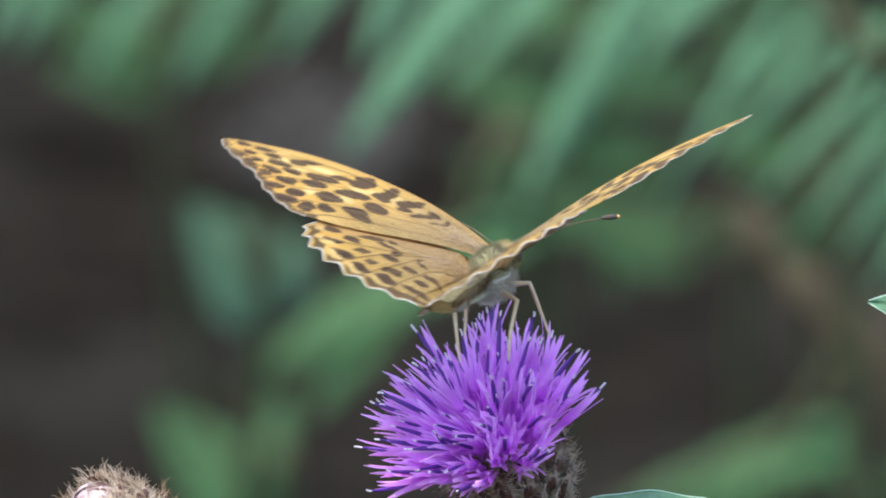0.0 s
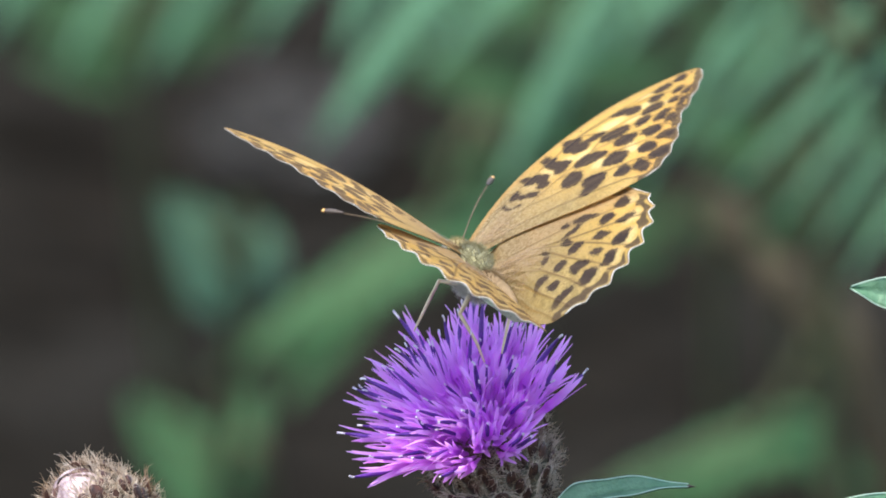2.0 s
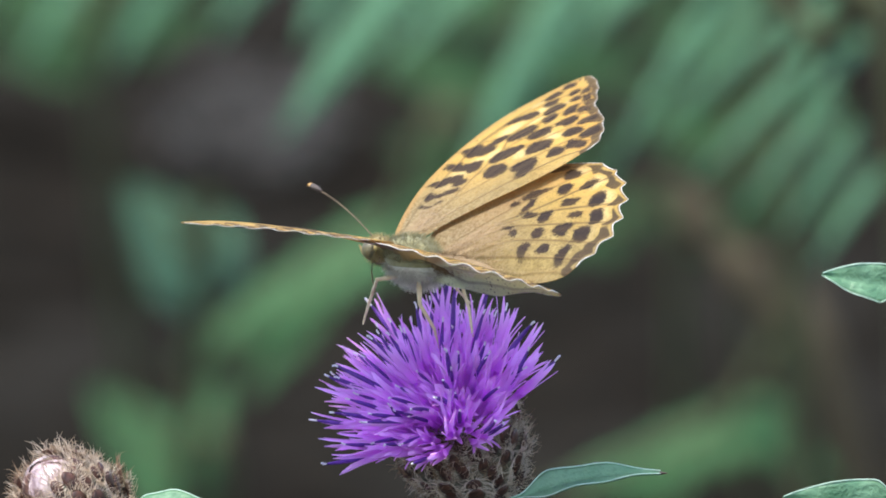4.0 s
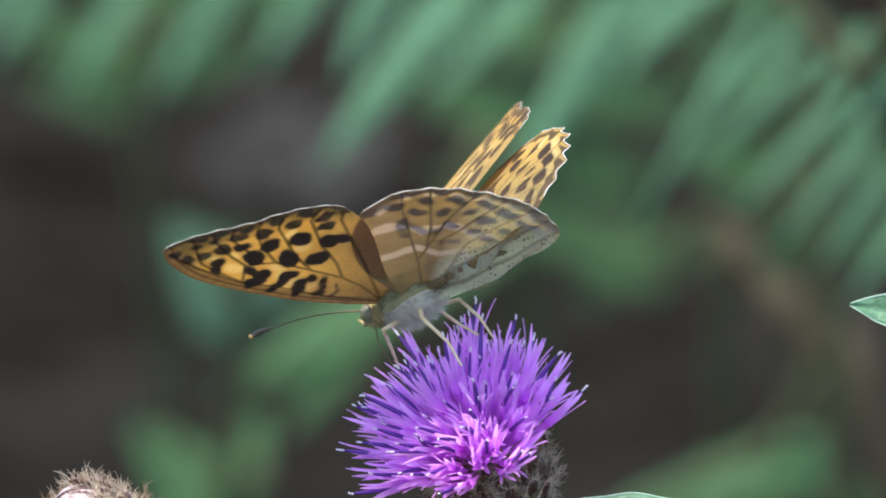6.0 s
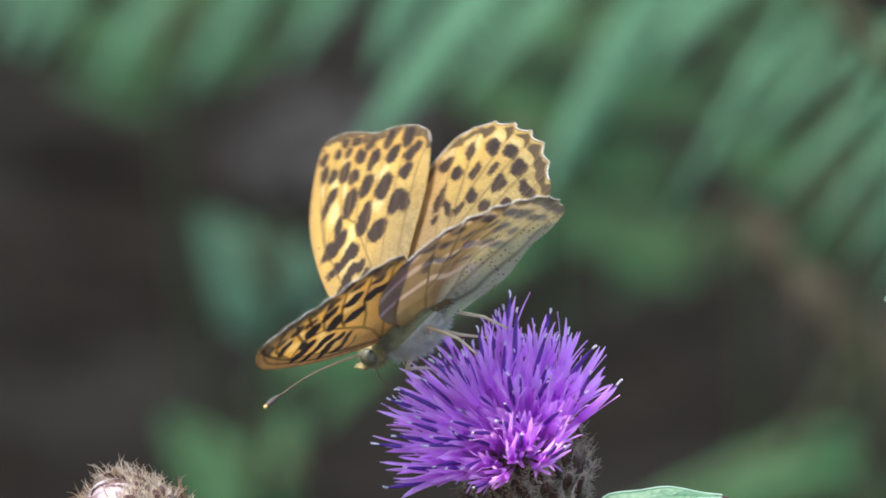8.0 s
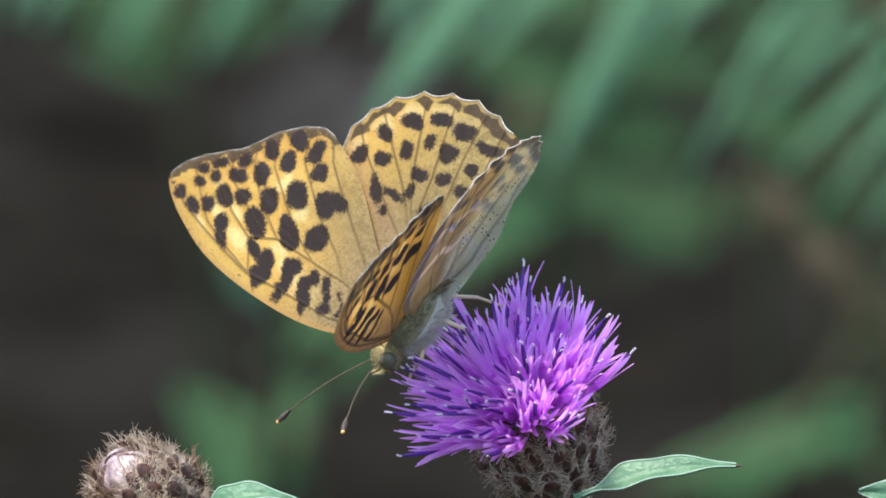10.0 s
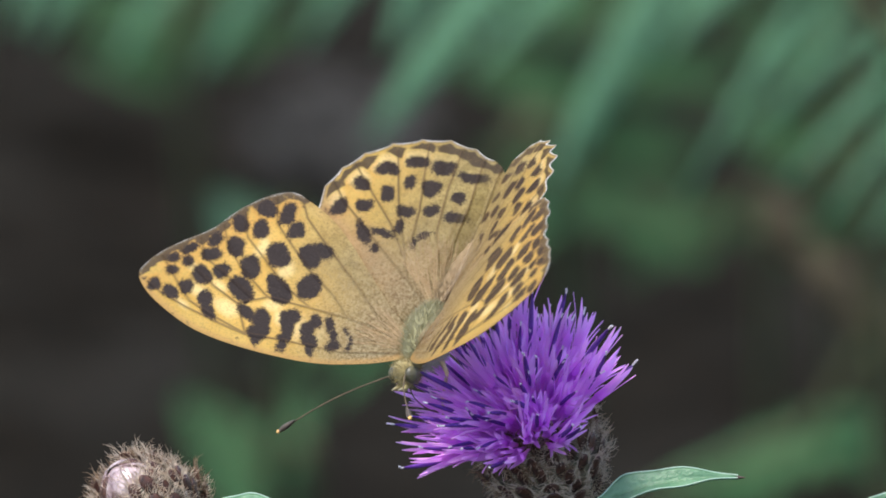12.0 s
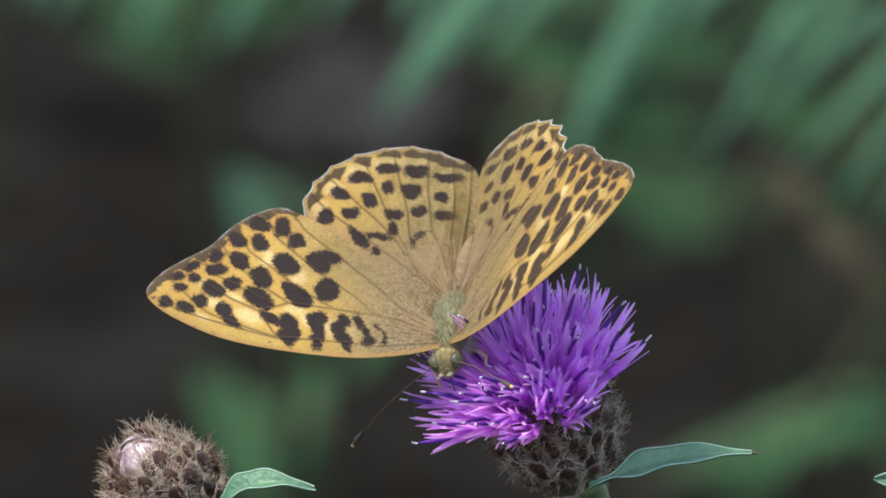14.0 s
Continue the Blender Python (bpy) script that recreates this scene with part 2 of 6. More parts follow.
def wing_ventral_hind():
    n = Nodes("hindwing_underside_scales")
    v = n.coord()
    grain = n.noise(v, 3400, 2.0, 0.8)
    broad = n.noise(v, 170, 3.0)
    green = n.mix(n.step(broad, 0.3, 0.7), (0.72, 0.76, 0.52), (0.86, 0.88, 0.70))
    brown = n.mix(n.step(broad, 0.3, 0.7), (0.27, 0.19, 0.085), (0.39, 0.285, 0.135))
    col = n.mix(n.attr("green"), brown, green)
    ragged = n.math("ADD", n.attr("faint"), n.math("MULTIPLY", n.math("SUBTRACT", n.noise(v, 1500, 3.0, 0.8), 0.5), 0.8))
    col = n.mix(n.math("MULTIPLY", n.step(ragged, -0.5, 0.4, 0.5, 0.0), n.math("SUBTRACT", 1.0, n.attr("green"))), col, (0.15, 0.115, 0.06))
    silver = n.step(n.math("ADD", n.attr("silver"), n.math("MULTIPLY", n.math("SUBTRACT", n.noise(v, 420, 3.0), 0.5), 1.1)), -0.35, 0.40, 0.97, 0.0)
    col = n.mix(silver, col, n.mix(n.attr("green"), (0.86, 0.78, 0.76), (0.84, 0.84, 0.78)))
    col = n.mix(n.math("MULTIPLY", n.step(n.attr("vein"), 0.10, 0.28, 0.9, 0.0), n.step(n.attr("green"), 0.3, 1.0, 1.0, 0.45)), col, (0.085, 0.06, 0.035))
    speck = n.math("MULTIPLY", n.step(n.voronoi(v, 1700), 0.16, 0.34, 1.0, 0.0), n.step(n.noise(v, 300, 2.0), 0.42, 0.56))
    col = n.mix(n.math("MULTIPLY", speck, n.attr("green")), col, (0.05, 0.05, 0.04))
    hoar = n.math("MULTIPLY", n.step(n.attr("rim"), 1.0, 5.5, 0.8, 0.0), n.attr("green"))
    col = n.mix(n.math("MULTIPLY", hoar, n.step(n.noise(v, 600, 3.0), 0.4, 0.6)), col, (0.70, 0.70, 0.73))
    col = n.mix(n.math("MULTIPLY", n.step(n.attr("rim"), 0.3, 2.4, 0.85, 0.0), n.step(n.noise(v, 500, 3.0), 0.25, 0.6, 0.55, 1.0)), col, (0.11, 0.09, 0.06))
    col = n.mix(n.math("MULTIPLY", n.step(grain, 0.50, 0.75), 0.30), col, (0.14, 0.12, 0.08))
    b = n.bump(n.math("ADD", grain, n.step(n.attr("vein"), 0.0, 0.4, 2.0, 0.0)), 0.7, 0.00014)
    return n.finish(col, 0.42, b, 0.58, n.mix(n.step(n.attr("rim"), 0.5, 3.0, 0.04, 0.24), col, (0.97, 0.93, 0.70)), sheen=0.3, spec=0.45)


def simple(name, a, b, scale, rough=0.6, thin=0.0, bump=0.3, dist=0.0003, vary=0.0, stretch=(1, 1, 1), spec=0.5, sheen=0.0, thin_color=None):
    n = Nodes(name)
    v = n.stretch(n.coord(), *stretch)
    f = n.noise(v, scale, 4.0)
    col = n.mix(n.step(f, 0.3, 0.7), a, b)
    fine = n.noise(v, scale * 7, 2.0)
    col = n.mix(n.math("MULTIPLY", n.step(fine, 0.45, 0.75), 0.3), col, tuple(x * 0.55 for x in a))
    if vary:
        col = n.mix(n.math("MULTIPLY", n.rand(), vary), col, tuple(x * 0.45 for x in a))
    return n.finish(col, rough, n.bump(fine, bump, dist), thin, thin_color, spec=spec, sheen=sheen)


M_FORE = wing_dorsal("forewing_upper_scales", 0.45, (0.04, 0.025, 0.015), 2.2)
M_HIND = wing_dorsal("hindwing_upper_scales", 0.50, (0.22, 0.15, 0.09), 0.6)
M_FORE_LOW = wing_ventral_fore()
M_HIND_LOW = wing_ventral_hind()
M_FRINGE = simple("wing_fringe_scales", (0.93, 0.89, 0.82), (0.62, 0.55, 0.45), 1100, 0.6, 0.4)
M_FUR = simple("olive_grey_fur", (0.25, 0.225, 0.10), (0.36, 0.33, 0.17), 900, 0.8, 0.2, sheen=0.4)
M_FUR_ORANGE = simple("tawny_fur", (0.23, 0.165, 0.09), (0.33, 0.24, 0.14), 900, 0.85, 0.2, sheen=0.0, spec=0.1)
M_FUR_PALE = simple("pale_grey_fur", (0.76, 0.72, 0.62), (0.58, 0.54, 0.45), 900, 0.8, 0.25, sheen=0.4)
M_ROOT_HAIR = simple("pinkish_brown_hair", (0.38, 0.24, 0.11), (0.50, 0.35, 0.18), 500, 0.7, 0.3, sheen=0.3)
M_ABDOMEN = simple("abdomen_scales", (0.26, 0.18, 0.10), (0.20, 0.14, 0.075), 700, 0.85, spec=0.1)
M_ABDOMEN_TIP = simple("dark_abdomen_tip", (0.16, 0.11, 0.06), (0.20, 0.14, 0.08), 900, 0.7)
M_HEAD = simple("olive_tawny_fur", (0.27, 0.20, 0.07), (0.42, 0.33, 0.13), 700, 0.8, 0.2, sheen=0.3)
M_EYE = simple("compound_eye", (0.13, 0.115, 0.06), (0.045, 0.038, 0.022), 600, 0.4, spec=0.5)
M_LEG = simple("leg_chitin", (0.78, 0.62, 0.40), (0.66, 0.48, 0.28), 900, 0.5)
M_ANTENNA = simple("antenna_chitin", (0.085, 0.060, 0.038), (0.15, 0.105, 0.065), 1500, 0.8, spec=0.2)
M_CLUB = simple("antenna_club", (0.05, 0.035, 0.025), (0.09, 0.06, 0.04), 1500, 0.5)
M_CLUB_TIP = simple("antenna_tip_orange", (0.80, 0.45, 0.14), (0.72, 0.38, 0.10), 1500, 0.45)
M_STEM = simple("knapweed_stem_skin", (0.10, 0.16, 0.06), (0.17, 0.20, 0.09), 260, 0.6, stretch=(1, 1, 0.15))
M_LEAF = simple("knapweed_leaf_skin", (0.085, 0.205, 0.100), (0.16, 0.30, 0.165), 220, 0.45, 0.25, bump=0.5, dist=0.0005)
M_LEAF_EDGE = simple("leaf_rim", (0.38, 0.54, 0.40), (0.50, 0.64, 0.50), 400, 0.5, 0.2)
M_BRACT = simple("bract_scale", (0.15, 0.125, 0.08), (0.33, 0.31, 0.22), 600, 0.7, vary=0.4)
M_BRACT_DARK = simple("bract_dark_centre", (0.026, 0.011, 0.008), (0.11, 0.045, 0.028), 900, 0.5)
M_BRISTLE = simple("bract_bristle", (0.24, 0.15, 0.085), (0.38, 0.26, 0.16), 900, 0.6, 0.35)
M_BRISTLE_PALE = simple("pale_bristle", (0.54, 0.41, 0.29), (0.78, 0.65, 0.51), 900, 0.5, 0.35)
M_BUD_TOP = simple("bud_crown_scale", (0.10, 0.045, 0.045), (0.62, 0.48, 0.47), 420, 0.16, stretch=(1, 1, 0.3))


def floret_material():
    n = Nodes("purple_floret")
    v = n.coord()
    f = n.noise(n.stretch(v, 1, 1, 0.12), 1400, 3.0)
    a = n.mix(f, (0.94, 0.43, 1.0), (0.98, 0.58, 1.0))
    a = n.mix(n.math("MULTIPLY", n.rand(), 0.35), a, (0.84, 0.30, 0.95))
    low = n.step(n.attr("tip"), 0.0, 0.5)
    a = n.mix(low, n.mix(0.15, a, (0.92, 0.46, 0.94)), a)
    a = n.mix(n.step(n.attr("tip"), 0.88, 0.98, 0.0, 0.8), a, (0.96, 0.80, 0.97))
    b = n.bump(f, 0.5, 0.0001)
    return n.finish(a, 0.45, b, 0.74, n.mix(0.5, a, (0.97, 0.48, 1.0)), spec=0.3)


M_FLORET = floret_material()
M_ANTHER = simple("dark_purple_anther", (0.075, 0.018, 0.20), (0.14, 0.04, 0.33), 1500, 0.5)
M_STYLE = simple("pale_lilac_style", (0.93, 0.84, 0.94), (0.97, 0.94, 0.96), 1500, 0.4, 0.3)


def bracken_material(name, a, b, dry):
    n = Nodes(name)
    v = n.coord("Object")
    f = n.noise(v, 60, 3.0)
    col = n.mix(n.step(f, 0.3, 0.7), a, b)
    col = n.mix(n.math("MULTIPLY", n.island(), 0.4), col, tuple(x * 0.5 for x in a))
    col = n.mix(n.math("MULTIPLY", n.step(n.noise(v, 25, 3.0), 0.62, 0.75), dry), col, (0.20, 0.13, 0.06))
    return n.finish(col, 0.65, n.bump(f, 0.3, 0.0006), 0.3, None, spec=0.12)


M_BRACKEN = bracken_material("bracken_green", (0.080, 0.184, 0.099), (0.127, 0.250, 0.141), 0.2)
# Darker copy of the bracken: the rear fronds' shade is put into its colour.
M_BRACKEN_PAINTED_SHADE = bracken_material("bracken_painted_shade", (0.026, 0.068, 0.025), (0.044, 0.10, 0.038), 0.1)
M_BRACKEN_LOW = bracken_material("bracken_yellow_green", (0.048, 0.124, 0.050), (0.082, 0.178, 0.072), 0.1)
# Mid green for two low fronds, dimmed to paint the shade on them.
M_BRACKEN_HALF_SHADE = bracken_material("bracken_painted_half_shade", (0.044, 0.118, 0.047), (0.076, 0.168, 0.067), 0.1)
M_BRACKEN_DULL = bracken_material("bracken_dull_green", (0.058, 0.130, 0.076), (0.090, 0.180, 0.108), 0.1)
M_RACHIS = simple("bracken_stalk", (0.050, 0.058, 0.028), (0.072, 0.070, 0.034), 120, 0.7, stretch=(1, 1, 0.1), spec=0.12)
M_DRY = simple("dry_stalk", (0.070, 0.055, 0.032), (0.050, 0.041, 0.025), 120, 0.8, spec=0.1)


def ground_material():
    n = Nodes("woodland_floor_painted_shade")
    v = n.coord("Object")
    big = n.noise(v, 9.0, 4.0)
    mid = n.noise(v, 24, 4.0)
    # Woodland shade is painted into these near-black soil tones and patches.
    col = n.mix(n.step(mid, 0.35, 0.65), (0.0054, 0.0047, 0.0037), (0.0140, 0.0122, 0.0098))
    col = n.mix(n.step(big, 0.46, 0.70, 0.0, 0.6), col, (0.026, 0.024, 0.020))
    litter = n.step(n.voronoi(v, 38), 0.18, 0.30, 1.0, 0.0)
    col = n.mix(n.math("MULTIPLY", litter, 0.4), col, (0.055, 0.038, 0.024))
    return n.finish(col, 0.9, n.bump(n.math("ADD", mid, litter), 0.8, 0.02), spec=0.0)


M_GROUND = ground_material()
M_LITTER = simple("dry_leaf_litter", (0.060, 0.056, 0.050), (0.085, 0.080, 0.072), 150, 0.85, spec=0.1)

# ---- ground ----
def build_ground():
    xs = sorted(set([-400, -150, -60, -20, -8] + [round(-5 + 0.25 * i, 2) for i in range(41)] + [8, 20, 60, 150, 400]))
    verts, faces = [], []
    for y in xs:
        for x in xs:
            r = math.hypot(x, y)
            z = 0.05 * noise.noise((x * 0.7, y * 0.7, 0.3)) + 0.018 * noise.noise((x * 3.1, y * 3.1, 1.3)) if r < 9 else 0.0
            verts.append((x, y, z - 0.02))
    w = len(xs)
    for j in range(w - 1):
        for i in range(w - 1):
            faces.append((j * w + i, j * w + i + 1, (j + 1) * w + i + 1, (j + 1) * w + i))
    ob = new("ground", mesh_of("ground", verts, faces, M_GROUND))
    tagged(ob, "dark brown woodland floor with leaf litter, shade painted into its colour", "ground", kind="structure")


build_ground()


# ---- leaf litter ----
def build_litter():
    """A pale patch of fallen dry leaves on the dark ground."""
    rng = random.Random(77)
    verts, faces = [], []
    for k in range(240):
        a, r = rng.uniform(0, 6.283), math.sqrt(rng.random())
        c = Vector((-0.075 + 0.045 * r * math.cos(a), 3.453 + 0.12 * r * math.sin(a), 0.0))
        c.z = 0.05 * noise.noise((c.x * 0.7, c.y * 0.7, 0.3)) + 0.018 * noise.noise((c.x * 3.1, c.y * 3.1, 1.3)) - 0.016 + rng.uniform(0, 0.006)
        d = Vector((math.cos(a * 3), math.sin(a * 3), rng.uniform(-0.2, 0.2)))
        q = Vector((-d.y, d.x, rng.uniform(-0.2, 0.2)))
        ln = rng.uniform(0.006, 0.013)
        n0 = len(verts)
        for u, w in ((-1.0, 0.05), (-0.4, 0.40), (0.3, 0.36), (1.0, 0.04)):
            m = c + d * ln * u
            verts += [m - q * ln * w + Vector((0, 0, 0.002)), m, m + q * ln * w + Vector((0, 0, 0.002))]
        for i in range(3):
            for j in range(2):
                s = n0 + i * 3 + j
                faces.append((s, s + 1, s + 4, s + 3))
    ob = new("leaf_litter", mesh_of("leaf_litter", verts, faces, M_LITTER))
    tagged(ob, "pale dry fallen leaves scattered on the dark ground", "leaf litter", kind="stuff")


build_litter()

# ---- bracken ----
def pinna_mesh(name, pairs, material, seed):
    """One leaflet of length 1 along +x and half width about 0.16: pinnules either side of a midrib."""
    rng = random.Random(seed)
    verts, faces = tube_data([(0, 0, 0), (0.5, 0, 0.012), (1.0, 0, -0.01)], [0.006, 0.004, 0.001], 5)
    for k in range(pairs):
        s = (k + 0.6) / pairs
        size = 0.165 * (1 - s ** 1.7) * (0.72 + 0.28 * min(1, s * 5)) + 0.012
        for side in (-1, 1):
            a = radians(62 + rng.uniform(-7, 7))
            d = Vector((math.cos(a), side * math.sin(a), rng.uniform(-0.15, 0.1)))
            q = Vector((-d.y, d.x, 0)) * side
            base = Vector((s * 0.98, 0, 0.010 * math.sin(s * math.pi)))
            wv = 0.52 / pairs
            n0 = len(verts)
            prof = ((0.0, 0.9), (0.3, 1.05), (0.65, 0.8), (0.9, 0.42), (1.0, 0.06))
            for u, w in prof:
                c = base + d * size * u + Vector((0, 0, -0.03 * u * u))
                verts += [c + q * wv * w, c + Vector((0, 0, 0.006)), c - q * wv * w]
            for i in range(len(prof) - 1):
                for j in range(2):
                    m0 = n0 + i * 3 + j
                    faces.append((m0, m0 + 1, m0 + 4, m0 + 3))
    return mesh_of(name, verts, faces, material)


PINNAE = [pinna_mesh("pinna", 15, M_BRACKEN, k) for k in range(3)]
PINNAE_PAINTED_SHADE = [pinna_mesh("pinna", 12, M_BRACKEN_PAINTED_SHADE, 20 + k) for k in range(3)]
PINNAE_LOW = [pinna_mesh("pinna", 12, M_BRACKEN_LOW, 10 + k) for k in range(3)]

PINNAE_HALF_SHADE = [pinna_mesh("pinna", 12, M_BRACKEN_HALF_SHADE, 30 + k) for k in range(3)]
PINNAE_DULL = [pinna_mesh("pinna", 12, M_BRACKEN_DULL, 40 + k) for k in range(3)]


def aim(base, tip, width, up_hint):
    """A pose with scale that lays a unit leaflet from base to tip, facing the hint."""
    b, t = Vector(base), Vector(tip)
    x = (t - b)
    ln = x.length
    x.normalize()
    z = (Vector(up_hint) - x * x.dot(Vector(up_hint))).normalized()
    y = z.cross(x)
    m = Matrix((x, y, z)).transposed().to_4x4()
    return Matrix.Translation(b) @ m @ Matrix.Diagonal((ln, width / 0.33, ln, 1))


def frond(foot, rachis, leaflets, label, low=0, stalk=0.0028, seed=0):
    """A frond: foot on the ground, rachis through the given points, leaflets as (base, tip, width)."""
    rng = random.Random(seed)
    thing = new("bracken_frond")
    thing.location = foot
    tagged(thing, label, "fern", group="bracken fronds")
    o = Vector(foot)
    line = curve_points([foot] + list(rachis), 30)
    v, f = tube_data([Vector(p) - o for p in line], [stalk * (1.25 - i / 29) for i in range(30)], 8)
    part("stalk", mesh_of("stalk", v, f, M_RACHIS), None, thing, "thin olive brown stalk")
    pool = (PINNAE, PINNAE_LOW, PINNAE_PAINTED_SHADE, PINNAE_HALF_SHADE, PINNAE_DULL)[low]
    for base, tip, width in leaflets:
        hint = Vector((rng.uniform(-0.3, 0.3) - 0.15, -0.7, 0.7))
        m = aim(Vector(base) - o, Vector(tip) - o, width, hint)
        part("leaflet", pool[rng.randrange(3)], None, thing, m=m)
    return thing


frond((0.103, 1.060, -0.02), [(0.0764, 0.9223, 0.5057), (0.0360, 0.9214, 0.5015), (-0.0069, 0.9222, 0.5069), (-0.0461, 0.9235, 0.5141)], [
    ((0.0372, 0.9212, 0.5009), (0.0085, 0.9109, 0.4479), 0.0135),
    ((0.0189, 0.9216, 0.5033), (-0.0068, 0.9160, 0.4744), 0.0123),
    ((0.0054, 0.9223, 0.5069), (-0.0301, 0.9131, 0.4600), 0.0168),
    ((-0.0118, 0.9225, 0.5081), (-0.0252, 0.9168, 0.4792), 0.0115),
    ((0.0532, 0.9218, 0.5033), (0.0336, 0.9168, 0.4780), 0.0101)], "sunlit green bracken frond with drooping leaflets", 0, seed=0)
frond((0.122, 0.962, -0.02), [(0.1011, 0.8131, 0.4668), (0.0823, 0.8194, 0.5001), (0.0589, 0.8235, 0.5219), (0.0402, 0.8253, 0.5311)], [
    ((0.0636, 0.8218, 0.5127), (0.0367, 0.8128, 0.4668), 0.0056),
    ((0.0718, 0.8214, 0.5104), (0.0507, 0.8169, 0.4875), 0.0056),
    ((0.0753, 0.8201, 0.5035), (0.0472, 0.8148, 0.4771), 0.0056),
    ((0.0823, 0.8185, 0.4955), (0.0566, 0.8133, 0.4691), 0.0056),
    ((0.0870, 0.8172, 0.4886), (0.0660, 0.8120, 0.4622), 0.0056),
    ((0.0917, 0.8159, 0.4817), (0.0747, 0.8112, 0.4576), 0.0056),
    ((0.0964, 0.8144, 0.4737), (0.0806, 0.8099, 0.4507), 0.0056),
    ((0.0554, 0.8231, 0.5196), (0.0379, 0.8195, 0.5012), 0.0064),
    ((0.0928, 0.8195, 0.5001), (0.0800, 0.8165, 0.4852), 0.0058),
    ((0.0858, 0.8210, 0.5081), (0.0730, 0.8181, 0.4932), 0.0058),
    ((0.0449, 0.8235, 0.5219), (0.0297, 0.8197, 0.5024), 0.0064)], "green bracken frond with parallel leaflets", 0, seed=1)
frond((-0.161, 1.355, -0.02), [(-0.1275, 1.2177, 0.4569), (-0.0913, 1.2173, 0.4542), (-0.0606, 1.2185, 0.4597), (-0.0328, 1.2199, 0.4665)], [
    ((-0.1010, 1.2173, 0.4542), (-0.1149, 1.2125, 0.4296), 0.0100),
    ((-0.0773, 1.2174, 0.4542), (-0.0961, 1.2113, 0.4234), 0.0100),
    ((-0.0537, 1.2177, 0.4556), (-0.0752, 1.2109, 0.4207), 0.0100),
    ((-0.0300, 1.2183, 0.4583), (-0.0495, 1.2124, 0.4282), 0.0100),
    ((-0.1121, 1.2175, 0.4556), (-0.1219, 1.2130, 0.4323), 0.0100)], "dull green bracken frond in half shade", 0, seed=2)
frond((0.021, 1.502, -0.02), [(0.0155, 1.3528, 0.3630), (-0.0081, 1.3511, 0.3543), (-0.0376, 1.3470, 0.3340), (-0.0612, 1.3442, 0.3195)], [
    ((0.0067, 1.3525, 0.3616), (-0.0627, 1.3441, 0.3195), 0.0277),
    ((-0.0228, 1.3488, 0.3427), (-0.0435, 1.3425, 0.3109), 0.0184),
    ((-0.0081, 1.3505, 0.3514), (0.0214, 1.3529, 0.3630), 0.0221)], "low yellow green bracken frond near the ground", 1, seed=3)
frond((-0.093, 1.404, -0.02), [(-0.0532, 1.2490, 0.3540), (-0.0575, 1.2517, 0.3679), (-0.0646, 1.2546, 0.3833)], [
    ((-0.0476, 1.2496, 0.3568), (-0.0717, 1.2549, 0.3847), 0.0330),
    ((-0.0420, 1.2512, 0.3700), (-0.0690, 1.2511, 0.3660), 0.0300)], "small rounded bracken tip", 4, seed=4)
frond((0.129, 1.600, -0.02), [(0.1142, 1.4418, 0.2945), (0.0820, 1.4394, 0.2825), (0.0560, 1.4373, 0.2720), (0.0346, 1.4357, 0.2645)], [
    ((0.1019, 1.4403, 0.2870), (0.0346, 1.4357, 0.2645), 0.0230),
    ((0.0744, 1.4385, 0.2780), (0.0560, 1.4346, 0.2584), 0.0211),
    ((0.0927, 1.4400, 0.2855), (0.1142, 1.4366, 0.2675), 0.0211)], "low green bracken frond with painted shade", 3, seed=5)
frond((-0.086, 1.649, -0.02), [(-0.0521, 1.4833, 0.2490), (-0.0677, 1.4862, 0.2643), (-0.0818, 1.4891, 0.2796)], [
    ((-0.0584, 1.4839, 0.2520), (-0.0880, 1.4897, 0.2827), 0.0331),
    ((-0.0646, 1.4856, 0.2612), (-0.0521, 1.4904, 0.2857), 0.0234)], "low dark green bracken frond with painted shade", 3, seed=6)
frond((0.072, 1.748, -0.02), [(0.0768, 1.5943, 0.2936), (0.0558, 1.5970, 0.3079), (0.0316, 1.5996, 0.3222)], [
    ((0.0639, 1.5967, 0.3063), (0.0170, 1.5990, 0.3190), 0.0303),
    ((0.0477, 1.5982, 0.3143), (0.0380, 1.5942, 0.2936), 0.0222)], "bracken frond with deep shade painted as dark green", 2, seed=7)
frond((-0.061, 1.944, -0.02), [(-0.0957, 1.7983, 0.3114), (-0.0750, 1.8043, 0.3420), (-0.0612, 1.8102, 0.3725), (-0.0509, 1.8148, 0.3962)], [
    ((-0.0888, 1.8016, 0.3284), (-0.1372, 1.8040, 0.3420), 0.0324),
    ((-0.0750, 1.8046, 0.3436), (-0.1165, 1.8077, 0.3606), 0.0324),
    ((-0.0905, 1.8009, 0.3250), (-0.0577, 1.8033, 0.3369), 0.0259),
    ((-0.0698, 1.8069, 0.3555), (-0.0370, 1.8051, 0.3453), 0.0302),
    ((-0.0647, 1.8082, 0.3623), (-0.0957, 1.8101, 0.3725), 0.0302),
    ((-0.0957, 1.7996, 0.3182), (-0.1320, 1.8004, 0.3233), 0.0237)], "bracken frond behind the others, shade painted as dark green", 2, seed=8)
